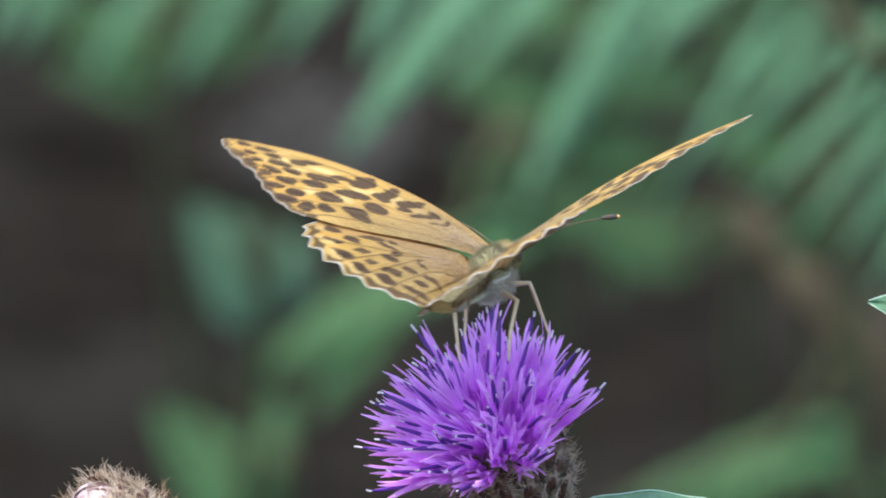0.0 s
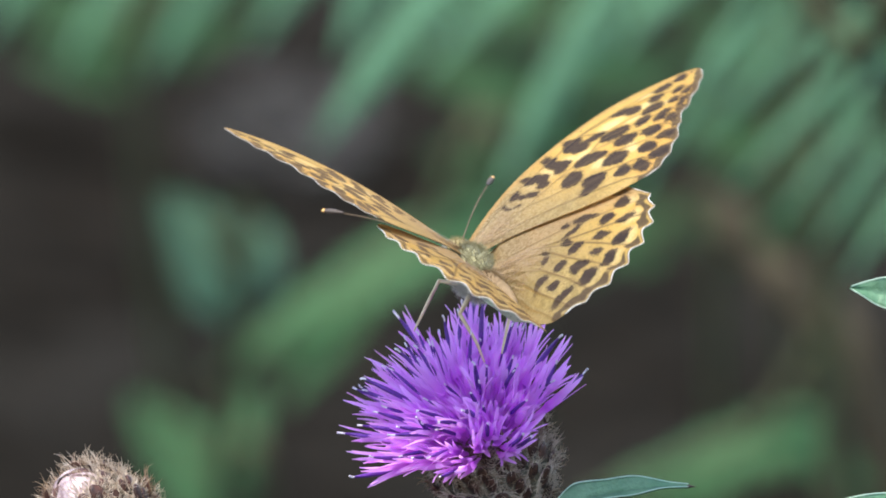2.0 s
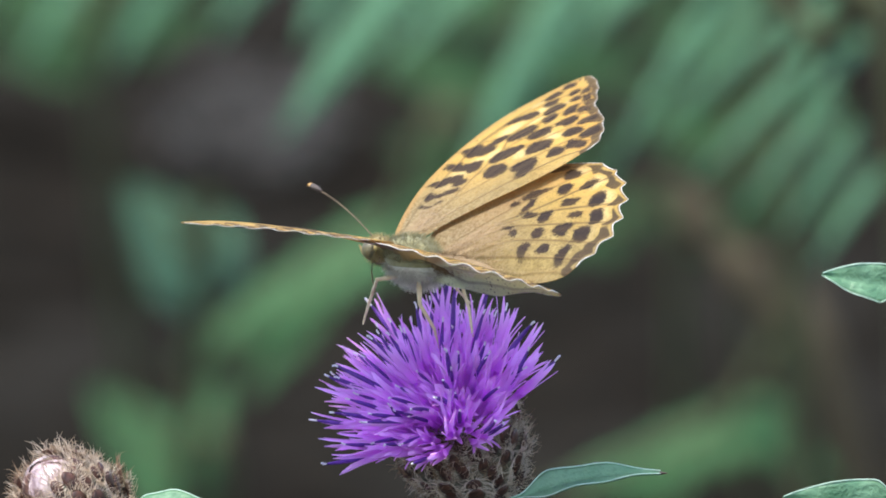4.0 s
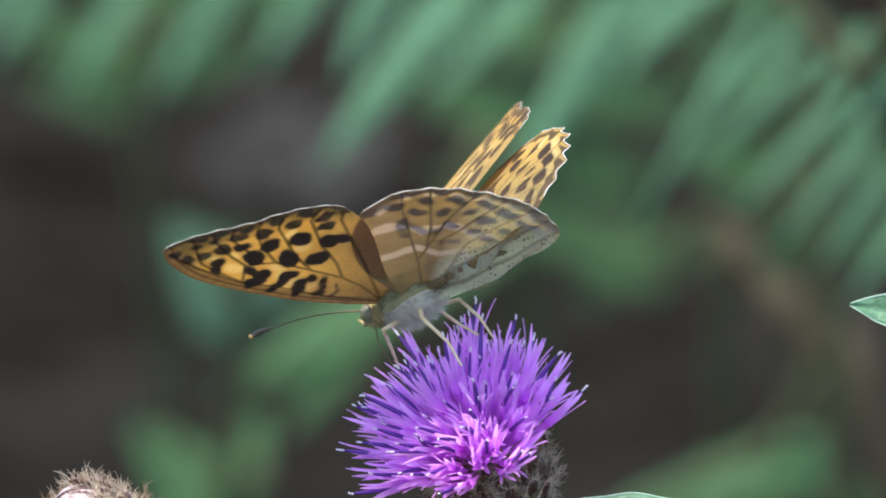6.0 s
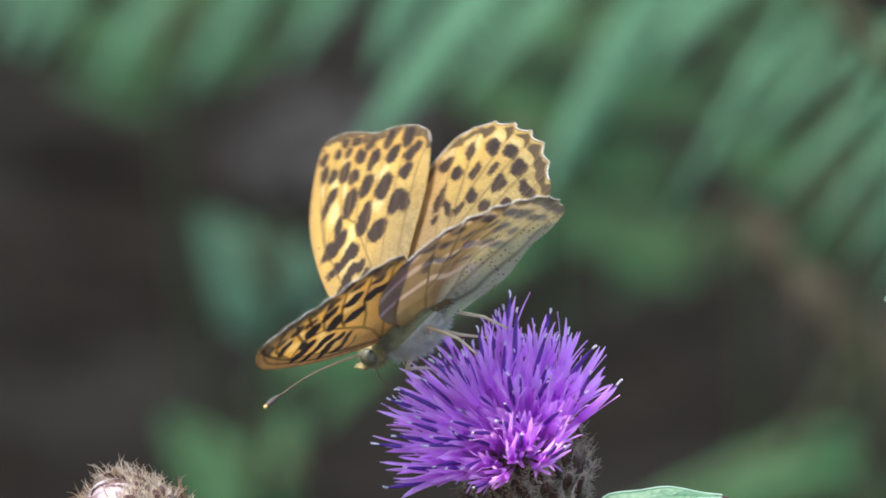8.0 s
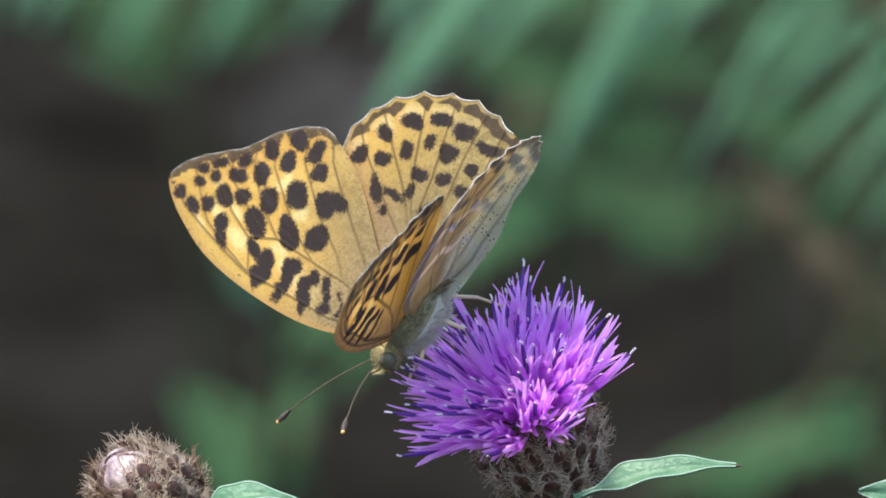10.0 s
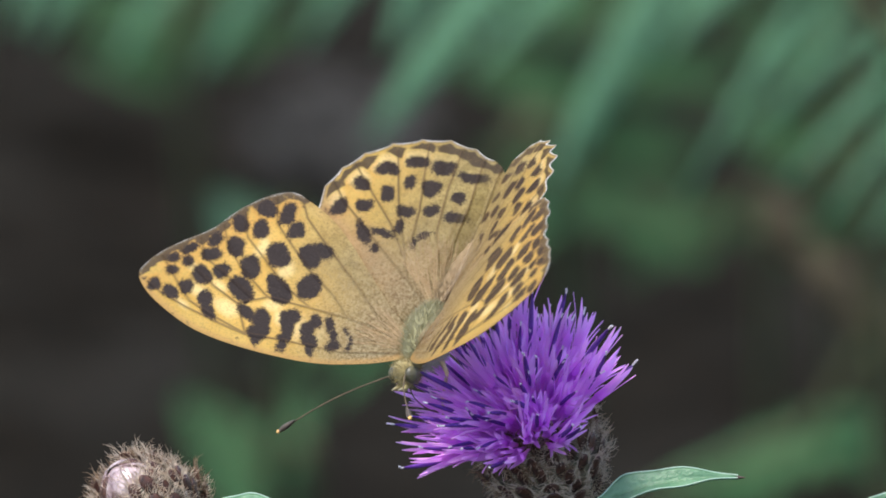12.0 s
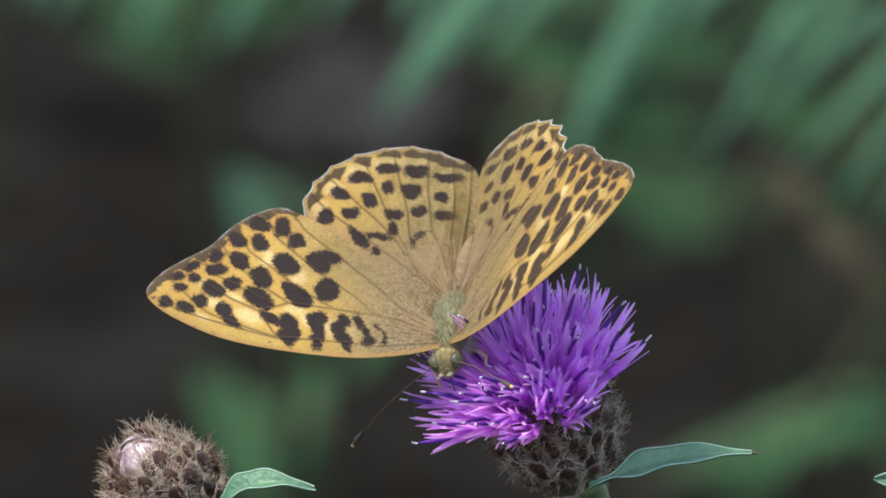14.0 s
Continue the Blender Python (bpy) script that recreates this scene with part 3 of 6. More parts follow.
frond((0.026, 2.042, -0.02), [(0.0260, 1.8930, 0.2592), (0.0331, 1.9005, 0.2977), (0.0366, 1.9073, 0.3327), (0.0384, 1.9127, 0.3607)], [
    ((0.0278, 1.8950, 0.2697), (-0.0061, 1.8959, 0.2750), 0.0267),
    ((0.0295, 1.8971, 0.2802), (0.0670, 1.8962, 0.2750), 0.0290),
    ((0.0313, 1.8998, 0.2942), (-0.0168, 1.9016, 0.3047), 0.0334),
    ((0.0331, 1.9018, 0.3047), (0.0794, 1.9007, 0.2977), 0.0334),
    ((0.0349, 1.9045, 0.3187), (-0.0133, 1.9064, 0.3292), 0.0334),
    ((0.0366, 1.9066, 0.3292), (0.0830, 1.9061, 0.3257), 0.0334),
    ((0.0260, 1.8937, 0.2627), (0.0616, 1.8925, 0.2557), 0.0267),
    ((0.0260, 1.8930, 0.2592), (0.0010, 1.8919, 0.2540), 0.0267)], "bracken frond behind the others, shade painted as dark green", 2, seed=9)
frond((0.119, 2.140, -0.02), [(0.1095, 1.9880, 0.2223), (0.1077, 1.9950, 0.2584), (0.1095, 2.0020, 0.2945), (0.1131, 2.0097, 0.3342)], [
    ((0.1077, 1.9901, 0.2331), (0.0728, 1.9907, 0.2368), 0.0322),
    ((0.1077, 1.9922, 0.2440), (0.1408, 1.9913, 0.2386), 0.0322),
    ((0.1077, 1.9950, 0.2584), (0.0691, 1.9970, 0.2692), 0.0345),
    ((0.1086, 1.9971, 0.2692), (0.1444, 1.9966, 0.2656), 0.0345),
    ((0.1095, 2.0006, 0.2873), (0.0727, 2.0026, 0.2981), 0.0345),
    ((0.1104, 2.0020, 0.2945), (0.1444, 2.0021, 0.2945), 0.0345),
    ((0.1113, 2.0055, 0.3125), (0.0782, 2.0075, 0.3234), 0.0345)], "bracken frond behind the others, shade painted as dark green", 2, seed=10)

def build_dry_stalk():
    thing = new("dry_stalk")
    tagged(thing, "leaning dry brown bracken stalk", "plant stem")
    line = curve_points([(0.0621, 1.1571, 0.4034), (0.0730, 1.1546, 0.3900), (0.0880, 1.1513, 0.3726), (0.1071, 1.1444, 0.3365), (0.20, 1.22, -0.03)], 40)
    v, f = tube_data(line, [3.4 * MM + 1.6 * MM * i / 39 + 0.3 * MM * math.sin(i) for i in range(40)], 9)
    part("stalk", mesh_of("stalk", v, f, M_DRY), None, thing)
    for k in (6, 15, 24):
        q = Vector(line[k])
        v, f = ellipsoid(q.x, q.y, q.z, 6.0 * MM, 5.0 * MM, 7.0 * MM, 10, 8)
        part("node", mesh_of("node", v, f, M_DRY), None, thing, "swollen stalk joint")


build_dry_stalk()

# ---- knapweed plants ----
def leaf_mesh(length, width, bend, fold, seed, name="leaf"):
    """A lance-shaped leaf along +x, with a folded midrib, thickness and a wavy rim."""
    n, w = 36, 8
    verts, faces = [], []
    for side in (1, -1):
        for i in range(n + 1):
            s = i / n
            rise = min(1.0, max(0.0, (s - 0.12) / 0.22))
            fall = max(0.0, (s - 0.30) / 0.70)
            half = width * 0.5 * (0.22 + 0.78 * rise * rise * (3 - 2 * rise)) * (1 - 0.97 * fall ** 2.0) + 0.00005
            for j in range(w + 1):
                t = j / w * 2 - 1
                ripple = 0.00022 * math.sin(s * 17 + seed + t * 1.3) * abs(t)
                z = bend * math.sin(math.pi * s) + fold * abs(t) * half + ripple - 0.0003 * math.exp(-(t * 6) ** 2) + side * 0.00014
                verts.append((s * length, t * half, z))
    m = (n + 1) * (w + 1)
    for i in range(n):
        for j in range(w):
            a = i * (w + 1) + j
            faces.append((a, a + w + 1, a + w + 2, a + 1))
            faces.append((m + a, m + a + 1, m + a + w + 2, m + a + w + 1))
    for i in range(n):
        for j in (0, w):
            a = i * (w + 1) + j
            b = a + w + 1
            faces.append((a, b, m + b, m + a) if j else (b, a, m + a, m + b))
    me = mesh_of(name, verts, faces, M_LEAF)
    rims = []
    for j in (0, w):
        row = [Vector(verts[i * (w + 1) + j]) for i in range(2, n + 1)]
        rims.append(tube_data(row, [0.00009] * len(row), 5))
    return me, mesh_of("leaf_rim", *merge(rims), M_LEAF_EDGE)


def add_leaf(thing, base, tip, width, bend, fold, seed, face, label=""):
    base, tip = Vector(base), Vector(tip)
    me, rim = leaf_mesh((tip - base).length, width * MM, bend * MM, fold, seed)
    ob = part("leaf", me, None, thing, label, leaf_pose(base, tip, face))
    part("leaf_rim", rim, None, ob, "pale leaf rim")


def leaf_pose(base, tip, face):
    b, t = Vector(base), Vector(tip)
    x = (t - b).normalized()
    f = Vector(face)
    z = (f - x * x.dot(f)).normalized()
    y = z.cross(x)
    return Matrix.Translation(b) @ Matrix((x, y, z)).transposed().to_4x4()


def axis_pose(place, axis, spin=0.0):
    z = Vector(axis).normalized()
    ref = Vector((1, 0, 0)) if abs(z.x) < 0.9 else Vector((0, 1, 0))
    x = (ref - z * z.dot(ref)).normalized()
    m = Matrix((x, z.cross(x), z)).transposed().to_4x4()
    return Matrix.Translation(place) @ m @ Matrix.Rotation(spin, 4, "Z")


def floret_mesh(seed, length):
    """A bent trumpet along +z that splits into narrow curling lobes; base at the origin."""
    rng = random.Random(seed)
    bend = rng.uniform(0.0008, 0.0028)

    def mid(s):
        return Vector((bend * s * s, bend * 0.3 * math.sin(3 * s), length * s))

    split = rng.uniform(0.40, 0.48)
    chunks = [tube_data([mid(split * k / 6) for k in range(7)], [(0.24 + 0.50 * (k / 6) ** 2) * MM for k in range(7)], 7)]
    spin = rng.uniform(0, 6)
    for k in range(5):
        th = spin + k * 2 * math.pi / 5 + rng.uniform(-0.2, 0.2)
        out = Vector((math.cos(th), math.sin(th), 0))
        side = Vector((-math.sin(th), math.cos(th), 0))
        reach = rng.uniform(0.74, 0.98)
        flare = rng.uniform(0.4, 2.3) * MM
        wid = rng.uniform(0.38, 0.62) * MM
        twist = rng.uniform(-0.9, 0.9) * MM
        verts, faces = [], []
        for i in range(7):
            u = i / 6
            s = split * 0.9 + (reach - split * 0.9) * u
            c = mid(s) + out * (0.50 * MM + flare * u * u) + side * twist * u * u
            hw = wid * (1.05 - 0.55 * u ** 1.5 if i < 6 else 0.10)
            lift = out * 0.13 * MM
            verts += [c - side * hw, c + lift, c + side * hw]
        for i in range(6):
            for j in range(2):
                faces.append((i * 3 + j, i * 3 + j + 1, i * 3 + 4 + j, i * 3 + 3 + j))
        chunks.append((verts, faces))
    v, f = merge(chunks)
    me = mesh_of("floret", v, f, M_FLORET)
    at = me.attributes.new("tip", "FLOAT", "POINT")
    at.data.foreach_set("value", [min(1.0, max(0.0, p[2] / length)) for p in v])
    a, b = split * 1.25, rng.uniform(0.90, 1.02)
    anther = mesh_of("anther", *tube_data([mid(a + (b - a) * k / 5) for k in range(6)], [0.26 * MM, 0.34 * MM, 0.36 * MM, 0.34 * MM, 0.28 * MM, 0.13 * MM], 7), M_ANTHER)
    e = b + rng.uniform(0.035, 0.085)
    curl = Vector((rng.uniform(-0.5, 0.5), rng.uniform(-0.5, 0.5), 0)) * MM
    style = mesh_of("style", *tube_data([mid(b - 0.03), mid(b), mid((b + e) / 2), mid(e) + curl * 0.6], [0.10 * MM, 0.14 * MM, 0.17 * MM, 0.16 * MM], 6), M_STYLE)
    return me, anther, style


def bract_meshes(seed, pale):
    """A grey-green scale along +z lying on the head, its dark oval tip and the feathery comb round it."""
    rng = random.Random(seed)
    verts, faces = [], []
    for i in range(7):
        s = i / 6
        hw = (1.55 * math.sin(math.pi * (0.22 + 0.58 * s))) * MM
        for t in (-1, -0.5, 0, 0.5, 1):
            verts.append((t * hw, 0.42 * MM * (1 - t * t) + 0.35 * MM * s, s * 3.6 * MM))
    for i in range(6):
        for j in range(4):
            a = i * 5 + j
            faces.append((a, a + 1, a + 6, a + 5))
    scale = mesh_of("bract", verts, faces, M_BRACT)
    tipv, tipf = ellipsoid(0, 0.80 * MM, 3.2 * MM, rng.uniform(0.70, 1.0) * MM, 0.34 * MM, rng.uniform(1.3, 1.7) * MM, 12, 8)
    tipv = [v + Vector((0, 0.25 * MM * (v.z / MM - 3.2) / 1.4, 0)) for v in tipv]
    tip = mesh_of("bract_tip", tipv, tipf, M_BRACT_DARK)
    hairs = []
    for k in range(40):
        a = radians(-135 + 270 * k / 39 + rng.uniform(-5, 5))
        d = Vector((math.sin(a), 0.22 + rng.uniform(-0.2, 0.4), math.cos(a))).normalized()
        p0 = Vector((0.95 * math.sin(a), 0.85, 3.2 + 1.35 * math.cos(a))) * MM
        ln = rng.uniform(0.7, 1.7) * MM
        side = Vector((math.cos(a), 0, -math.sin(a))) * rng.uniform(-0.9, 0.9) * MM
        lift = Vector((0, rng.uniform(-0.4, 0.7), rng.uniform(-0.5, 0.5))) * MM
        hairs.append(tube_data([p0, p0 + d * ln * 0.4, p0 + d * ln * 0.75 + side * 0.35 + lift * 0.3, p0 + d * ln * 0.95 + side + lift], [0.052 * MM, 0.042 * MM, 0.032 * MM, 0.012 * MM], 4))
    comb = mesh_of("bristles", *merge(hairs), M_BRISTLE_PALE if pale else M_BRISTLE)
    return scale, tip, comb


BRACTS = [bract_meshes(40 + k, k % 3 != 0) for k in range(6)]


def head_profile(u, r, h, close=0.66):
    """Radius and height on a rounded flask, u from 0 at the foot to 1 at the mouth."""
    return r * (math.sin(math.pi * (0.06 + close * u))) ** 0.7, h * u


def involucre(thing, place, axis, r, h, rows, seed, scale=1.0, close=0.66, cover=0.86):
    rng = random.Random(seed)
    m0 = axis_pose(place, axis)
    verts, faces = [], []
    for i in range(13):
        rr, z = head_profile(i / 12, r * 0.94, h, close)
        for k in range(24):
            a = 2 * math.pi * k / 24
            verts.append((rr * math.cos(a), rr * math.sin(a), z))
    for i in range(12):
        for k in range(24):
            k2 = (k + 1) % 24
            faces.append((i * 24 + k, i * 24 + k2, i * 24 + 24 + k2, i * 24 + 24 + k))
    faces.append(tuple(range(12 * 24, 13 * 24)))
    faces.append(tuple(range(24))[::-1])
    body = part("involucre", mesh_of("involucre", verts, faces, M_BRACT), None, thing, "dark brown scaly flower base", m0)
    for row in range(rows):
        u = (row + 0.05) / rows * cover
        rr, z = head_profile(u, r, h, close)
        r2, z2 = head_profile(min(1, u + 0.22), r, h, close)
        count = max(5, int(2 * math.pi * max(rr, 0.45 * r) / (1.9 * MM * scale)))
        for k in range(count):
            a = 2 * math.pi * (k + 0.5 * (row % 2) + rng.uniform(-0.12, 0.12)) / count
            rad = Vector((math.cos(a), math.sin(a), 0))
            d = Vector((math.cos(a) * (r2 - rr), math.sin(a) * (r2 - rr), z2 - z)).normalized()
            x = d.cross(rad).normalized()
            y = d.cross(x)
            if y.dot(rad) < 0:
                x, y = -x, -y
            m = Matrix((x, y, d)).transposed().to_4x4()
            sc = scale * rng.uniform(0.85, 1.1)
            lean = Matrix.Rotation(rng.uniform(-0.2, 0.08), 4, "X")
            mm = Matrix.Translation(rad * rr + Vector((0, 0, z))) @ m @ lean @ Matrix.Scale(sc, 4)
            scale_me, tip_me, comb_me = BRACTS[rng.randrange(6)]
            part("bract", scale_me, None, body, m=mm)
            part("bract_tip", tip_me, None, body, m=mm)
            part("bristles", comb_me, None, body, m=mm)
    return body


FLOWER_AXIS = Vector((-0.248, -0.349, 0.904))
FLORET_AXIS = Vector((-0.372, -0.409, 0.833))
MOUTH = Vector((0.00228, -0.00089, 0.59583))


def build_flower():
    thing = new("knapweed")
    tagged(thing, "purple knapweed in full flower on a green stem", "flower")
    rng = random.Random(5)
    foot = Vector((0.00284, 0.00077, 0.59402)) - FLOWER_AXIS * 12.5 * MM + Vector((0.0007, 0, 0))
    involucre(thing, foot, FLOWER_AXIS, 6.1 * MM, 13.0 * MM, 7, 3, 1.15)
    line = curve_points([foot + FLOWER_AXIS * MM, foot - FLOWER_AXIS * 20 * MM, (0.020, 0.010, 0.42), (0.03, 0.02, 0.2), (0.03, 0.03, -0.03)], 40)
    v, f = tube_data(line, [1.5 * MM + 0.5 * MM * i / 39 for i in range(40)], 10)
    part("stem", mesh_of("stem", v, f, M_STEM), None, thing, "ridged green stem")
    add_leaf(thing, (0.00868, -0.00530, 0.58470), (0.02902, -0.00539, 0.58908), 3.9, 1.8, 0.35, 1.0, (-0.05, -0.55, 0.85), "narrow green leaf with a pale rim")
    v, f = tube_data([(0.02852, -0.00539, 0.58893), (0.02902, -0.00539, 0.58906), (0.02985, -0.00540, 0.58900)], [0.16 * MM, 0.22 * MM, 0.05 * MM], 6)
    part("leaf_tip", mesh_of("leaf_tip", v, f, M_BRACT_DARK), None, thing, "dry reddish brown leaf tip")
    pool = [floret_mesh(100 + k, 1.0 * MM * ln) for k, ln in enumerate((15.5, 16.5, 17.5, 18.5, 15.0, 17.0, 18.0, 16.0))]
    total = 165
    m0 = axis_pose(MOUTH, FLORET_AXIS)
    for k in range(total):
        q = (k + 0.5) / total
        ang = k * 2.39996 + rng.uniform(-0.3, 0.3)
        tilt = radians(3 + 63 * q ** 0.60) + rng.uniform(-0.13, 0.13)
        start = Vector((math.cos(ang), math.sin(ang), 0)) * (4.8 * MM * q ** 0.5) + Vector((0, 0, -1.5 * MM * q))
        d = Vector((math.sin(tilt) * math.cos(ang), math.sin(tilt) * math.sin(ang), math.cos(tilt)))
        z = d
        out = Vector((math.cos(ang), math.sin(ang), -0.5))
        x = -(out - z * z.dot(out)).normalized() if q > 0.5 else (out - z * z.dot(out)).normalized()
        m = Matrix((x, z.cross(x), z)).transposed().to_4x4()
        # some florets stand clear of the mass, with their anther tube and white style bare
        lone = rng.random() < 0.14
        sc = 0.69 + 0.07 * q + rng.uniform(-0.09, 0.07) + ((0.17 if q < 0.6 else 0.05) if lone else 0.0)
        fl, an, st = pool[rng.randrange(len(pool))]
        ob = part("floret", fl, None, thing, m=m0 @ Matrix.Translation(start) @ m @ Matrix.Scale(sc, 4))
        if rng.random() < 0.5 and q < 0.65 or lone:
            part("anther", an, None, ob)
            part("style", st, None, ob)
    return thing


build_flower()


def build_bud():
    thing = new("knapweed_bud")
    tagged(thing, "closed brown knapweed bud with bristly scales", "flower bud")
    axis = Vector((-0.58, -0.36, 0.73)).normalized()
    foot = Vector((-0.0447, -0.0002, 0.5832)) - axis * 7.3 * MM
    involucre(thing, foot, axis, 5.4 * MM, 13.6 * MM, 6, 11, 1.12, 0.84, 0.80)
    m0 = axis_pose(foot + axis * 11.0 * MM, axis)
    verts, faces = [], []
    for i in range(9):
        a = math.pi / 2 * i / 8
        for k in range(20):
            th = 2 * math.pi * k / 20
            rr = 3.9 * MM * math.cos(a) * (1 + 0.03 * math.sin(5 * th + i))
            verts.append((rr * math.cos(th), rr * math.sin(th), 4.6 * MM * math.sin(a)))
    for i in range(8):
        for k in range(20):
            k2 = (k + 1) % 20
            faces.append((i * 20 + k, i * 20 + k2, i * 20 + 20 + k2, i * 20 + 20 + k))
    crown = part("crown", mesh_of("crown", verts, faces, M_BUD_TOP), None, thing, "pinkish shiny closed scales", m0)
    rng = random.Random(21)
    for k in range(26):
        th = k * 2.39996
        lo = rng.uniform(0.0, 0.75)
        pv, pf = [], []
        for i in range(6):
            a = lo + (1.35 - lo) * i / 5
            rr, z = 4.0 * MM * math.cos(a), 4.75 * MM * math.sin(a)
            hw = 0.95 * MM * math.sin(math.pi * (0.2 + 0.75 * i / 5))
            d, sd = Vector((math.cos(th), math.sin(th), 0)), Vector((-math.sin(th), math.cos(th), 0))
            c = d * rr + Vector((0, 0, z)) + d * rng.uniform(0, 0.12) * MM
            pv += [c - sd * hw, c + (d + Vector((0, 0, 1))) * 0.16 * MM, c + sd * hw]
        for i in range(5):
            for j in range(2):
                pf.append((i * 3 + j, i * 3 + j + 1, i * 3 + j + 4, i * 3 + j + 3))
        part("crown_scale", mesh_of("crown_scale", pv, pf, M_BUD_TOP if k % 4 else M_BRACT_DARK), None, crown)
    hv = []
    for k in range(170):
        a, th = rng.uniform(0.0, 1.0), rng.uniform(0, 6.28)
        p = Vector((4.0 * math.cos(a) * math.cos(th), 4.0 * math.cos(a) * math.sin(th), 4.75 * math.sin(a))) * MM
        d = (Vector((-math.sin(a) * math.cos(th), -math.sin(a) * math.sin(th), math.cos(a))) + p.normalized() * rng.uniform(0.1, 0.8) + Vector((rng.uniform(-0.6, 0.6), rng.uniform(-0.6, 0.6), 0))).normalized()
        ln = rng.uniform(0.9, 2.4) * MM
        hv.append(tube_data([p, p + d * ln * 0.5, p + d * ln + Vector((rng.uniform(-1, 1), rng.uniform(-1, 1), rng.uniform(-1, 1))) * 0.4 * MM], [0.05 * MM, 0.04 * MM, 0.015 * MM], 4))
    part("crown_bristles", mesh_of("crown_bristles", *merge(hv), M_BRISTLE_PALE), None, crown)
    line = curve_points([foot + axis * MM, foot - axis * 4 * MM, (-0.0385, 0.006, 0.56), (-0.041, 0.01, 0.40), (-0.03, 0.02, 0.2), (-0.02, 0.03, -0.03)], 40)
    v, f = tube_data(line, [1.5 * MM + 0.5 * MM * i / 39 for i in range(40)], 10)
    part("stem", mesh_of("stem", v, f, M_STEM), None, thing, "ridged green stem")
    add_leaf(thing, (-0.03897, -0.00779, 0.58190), (-0.02574, -0.01024, 0.58540), 3.6, 3.0, 0.45, 2.0, (-0.10, -0.50, 0.86), "small curved green leaf")
    return thing


build_bud()


def build_leafy_stem():
    thing = new("leafy_stem")
    tagged(thing, "green knapweed stem with narrow leaves", "plant")
    top = Vector((0.06116, 0.01455, 0.61072))
    line = curve_points([top, Vector((0.06187, 0.00863, 0.58289)), (0.075, 0.03, 0.4), (0.08, 0.04, 0.2), (0.08, 0.05, -0.03)], 40)
    v, f = tube_data(line, [0.7 * MM + 1.2 * MM * i / 39 for i in range(40)], 8)
    part("stem", mesh_of("stem", v, f, M_STEM), None, thing)
    for base, tip, w, s in (((0.06102, 0.01411, 0.60863), (0.04978, 0.01156, 0.61106), 4.8, 4.0), ((0.06173, 0.00637, 0.58192), (0.04466, 0.00273, 0.58400), 6.0, 5.0)):
        add_leaf(thing, base, tip, w, 0.5, 0.2, s, (0.3, -0.9, 0.3))


build_leafy_stem()


# ---- butterfly ----
FORE_EDGE = [(0.2, 0.9), (5.8, 3.0), (12.9, 4.2), (21.5, 3.6), (28.8, 1.9), (34.4, -1.0), (37.6, -3.6), (38.4, -5.7), (36.6, -8.3), (33.9, -10.4), (30.5, -12.7), (27.8, -15.8), (24.6, -18.2), (21.6, -19.2), (18.9, -18.2), (15.3, -16.1), (11.4, -12.5), (6.8, -7.2), (1.6, -2.6), (0.2, -1.2)]
HIND_EDGE = [(0.3, 3.0), (4.2, 3.5), (9.8, 2.9), (16.2, -0.3), (20.7, -5.2), (22.6, -10.9), (22.1, -14.3), (20.7, -17.4), (18.2, -20.2), (15.1, -22.3), (11.8, -23.8), (8.1, -24.1), (5.0, -23.5), (2.6, -22.6), (0.8, -19.0), (0.3, -13.0), (0.4, -7.0), (0.3, -1.0)]
FORE_BARS = [(9.3, -0.9, 0.6, 0.3, -66), (8.6, 0.3, 0.8, 0.3, -90), (8.8, 1.4, 0.5, 0.3, 76), (11.8, -1.5, 1.1, 0.6, -78), (11.1, -0.0, 1.0, 0.5, -73), (10.6, 1.4, 0.7, 0.7, -38), (13.8, -1.7, 1.0, 0.8, -83), (14.4, -0.3, 1.2, 0.8, -78), (13.6, 1.3, 1.2, 1.0, -43), (17.1, -1.6, 1.2, 1.1, -75), (16.9, -0.0, 1.7, 0.9, 89), (17.5, 1.4, 0.7, 0.6, -2), (17.2, 2.3, 1.1, 0.6, -80), (13.5, 2.3, 1.1, 0.6, -75), (20.6, 2.0, 0.9, 0.6, -60)]
FORE_DISC = [(20.8, -0.9, 1.5, 1.2, -49), (20.6, 0.9, 1.4, 1.2, -53), (23.0, -1.5, 1.5, 0.8, -29), (19.5, -5.2, 2.0, 1.5, -47), (20.7, -6.0, 1.3, 0.8, -85), (24.3, -4.5, 2.0, 1.4, -41), (15.8, -6.2, 1.9, 1.4, -88), (16.7, -10.5, 1.7, 1.4, -61), (15.7, -11.5, 1.6, 0.9, -21)]
FORE_MID = [(21.0, -10.1, 1.7, 1.4, -61), (24.1, -7.9, 1.6, 1.3, -66), (27.6, -6.8, 1.1, 0.9, -39), (28.6, -2.5, 1.3, 0.9, -65), (27.8, -0.9, 1.3, 0.8, -43), (19.6, -13.8, 1.2, 1.0, -82), (26.6, -10.3, 1.4, 1.2, -81), (30.1, -5.8, 1.4, 1.1, -31), (31.6, -4.1, 1.0, 0.8, -50)]
FORE_OUT = [(24.1, -13.2, 1.3, 1.1, -81), (29.7, -9.0, 1.1, 0.9, 22), (32.5, -7.7, 0.8, 0.7, 26), (34.1, -6.0, 0.7, 0.7, -72), (21.3, -16.0, 1.4, 1.0, 83), (24.2, -16.3, 1.3, 1.1, -35), (27.1, -13.8, 1.2, 1.1, -80), (29.7, -11.1, 1.1, 0.8, 38), (32.5, -9.4, 1.0, 0.6, 32), (34.6, -7.8, 0.9, 0.6, 37), (33.6, -2.9, 1.2, 0.8, -30), (36.2, -4.0, 0.8, 0.8, -75)]
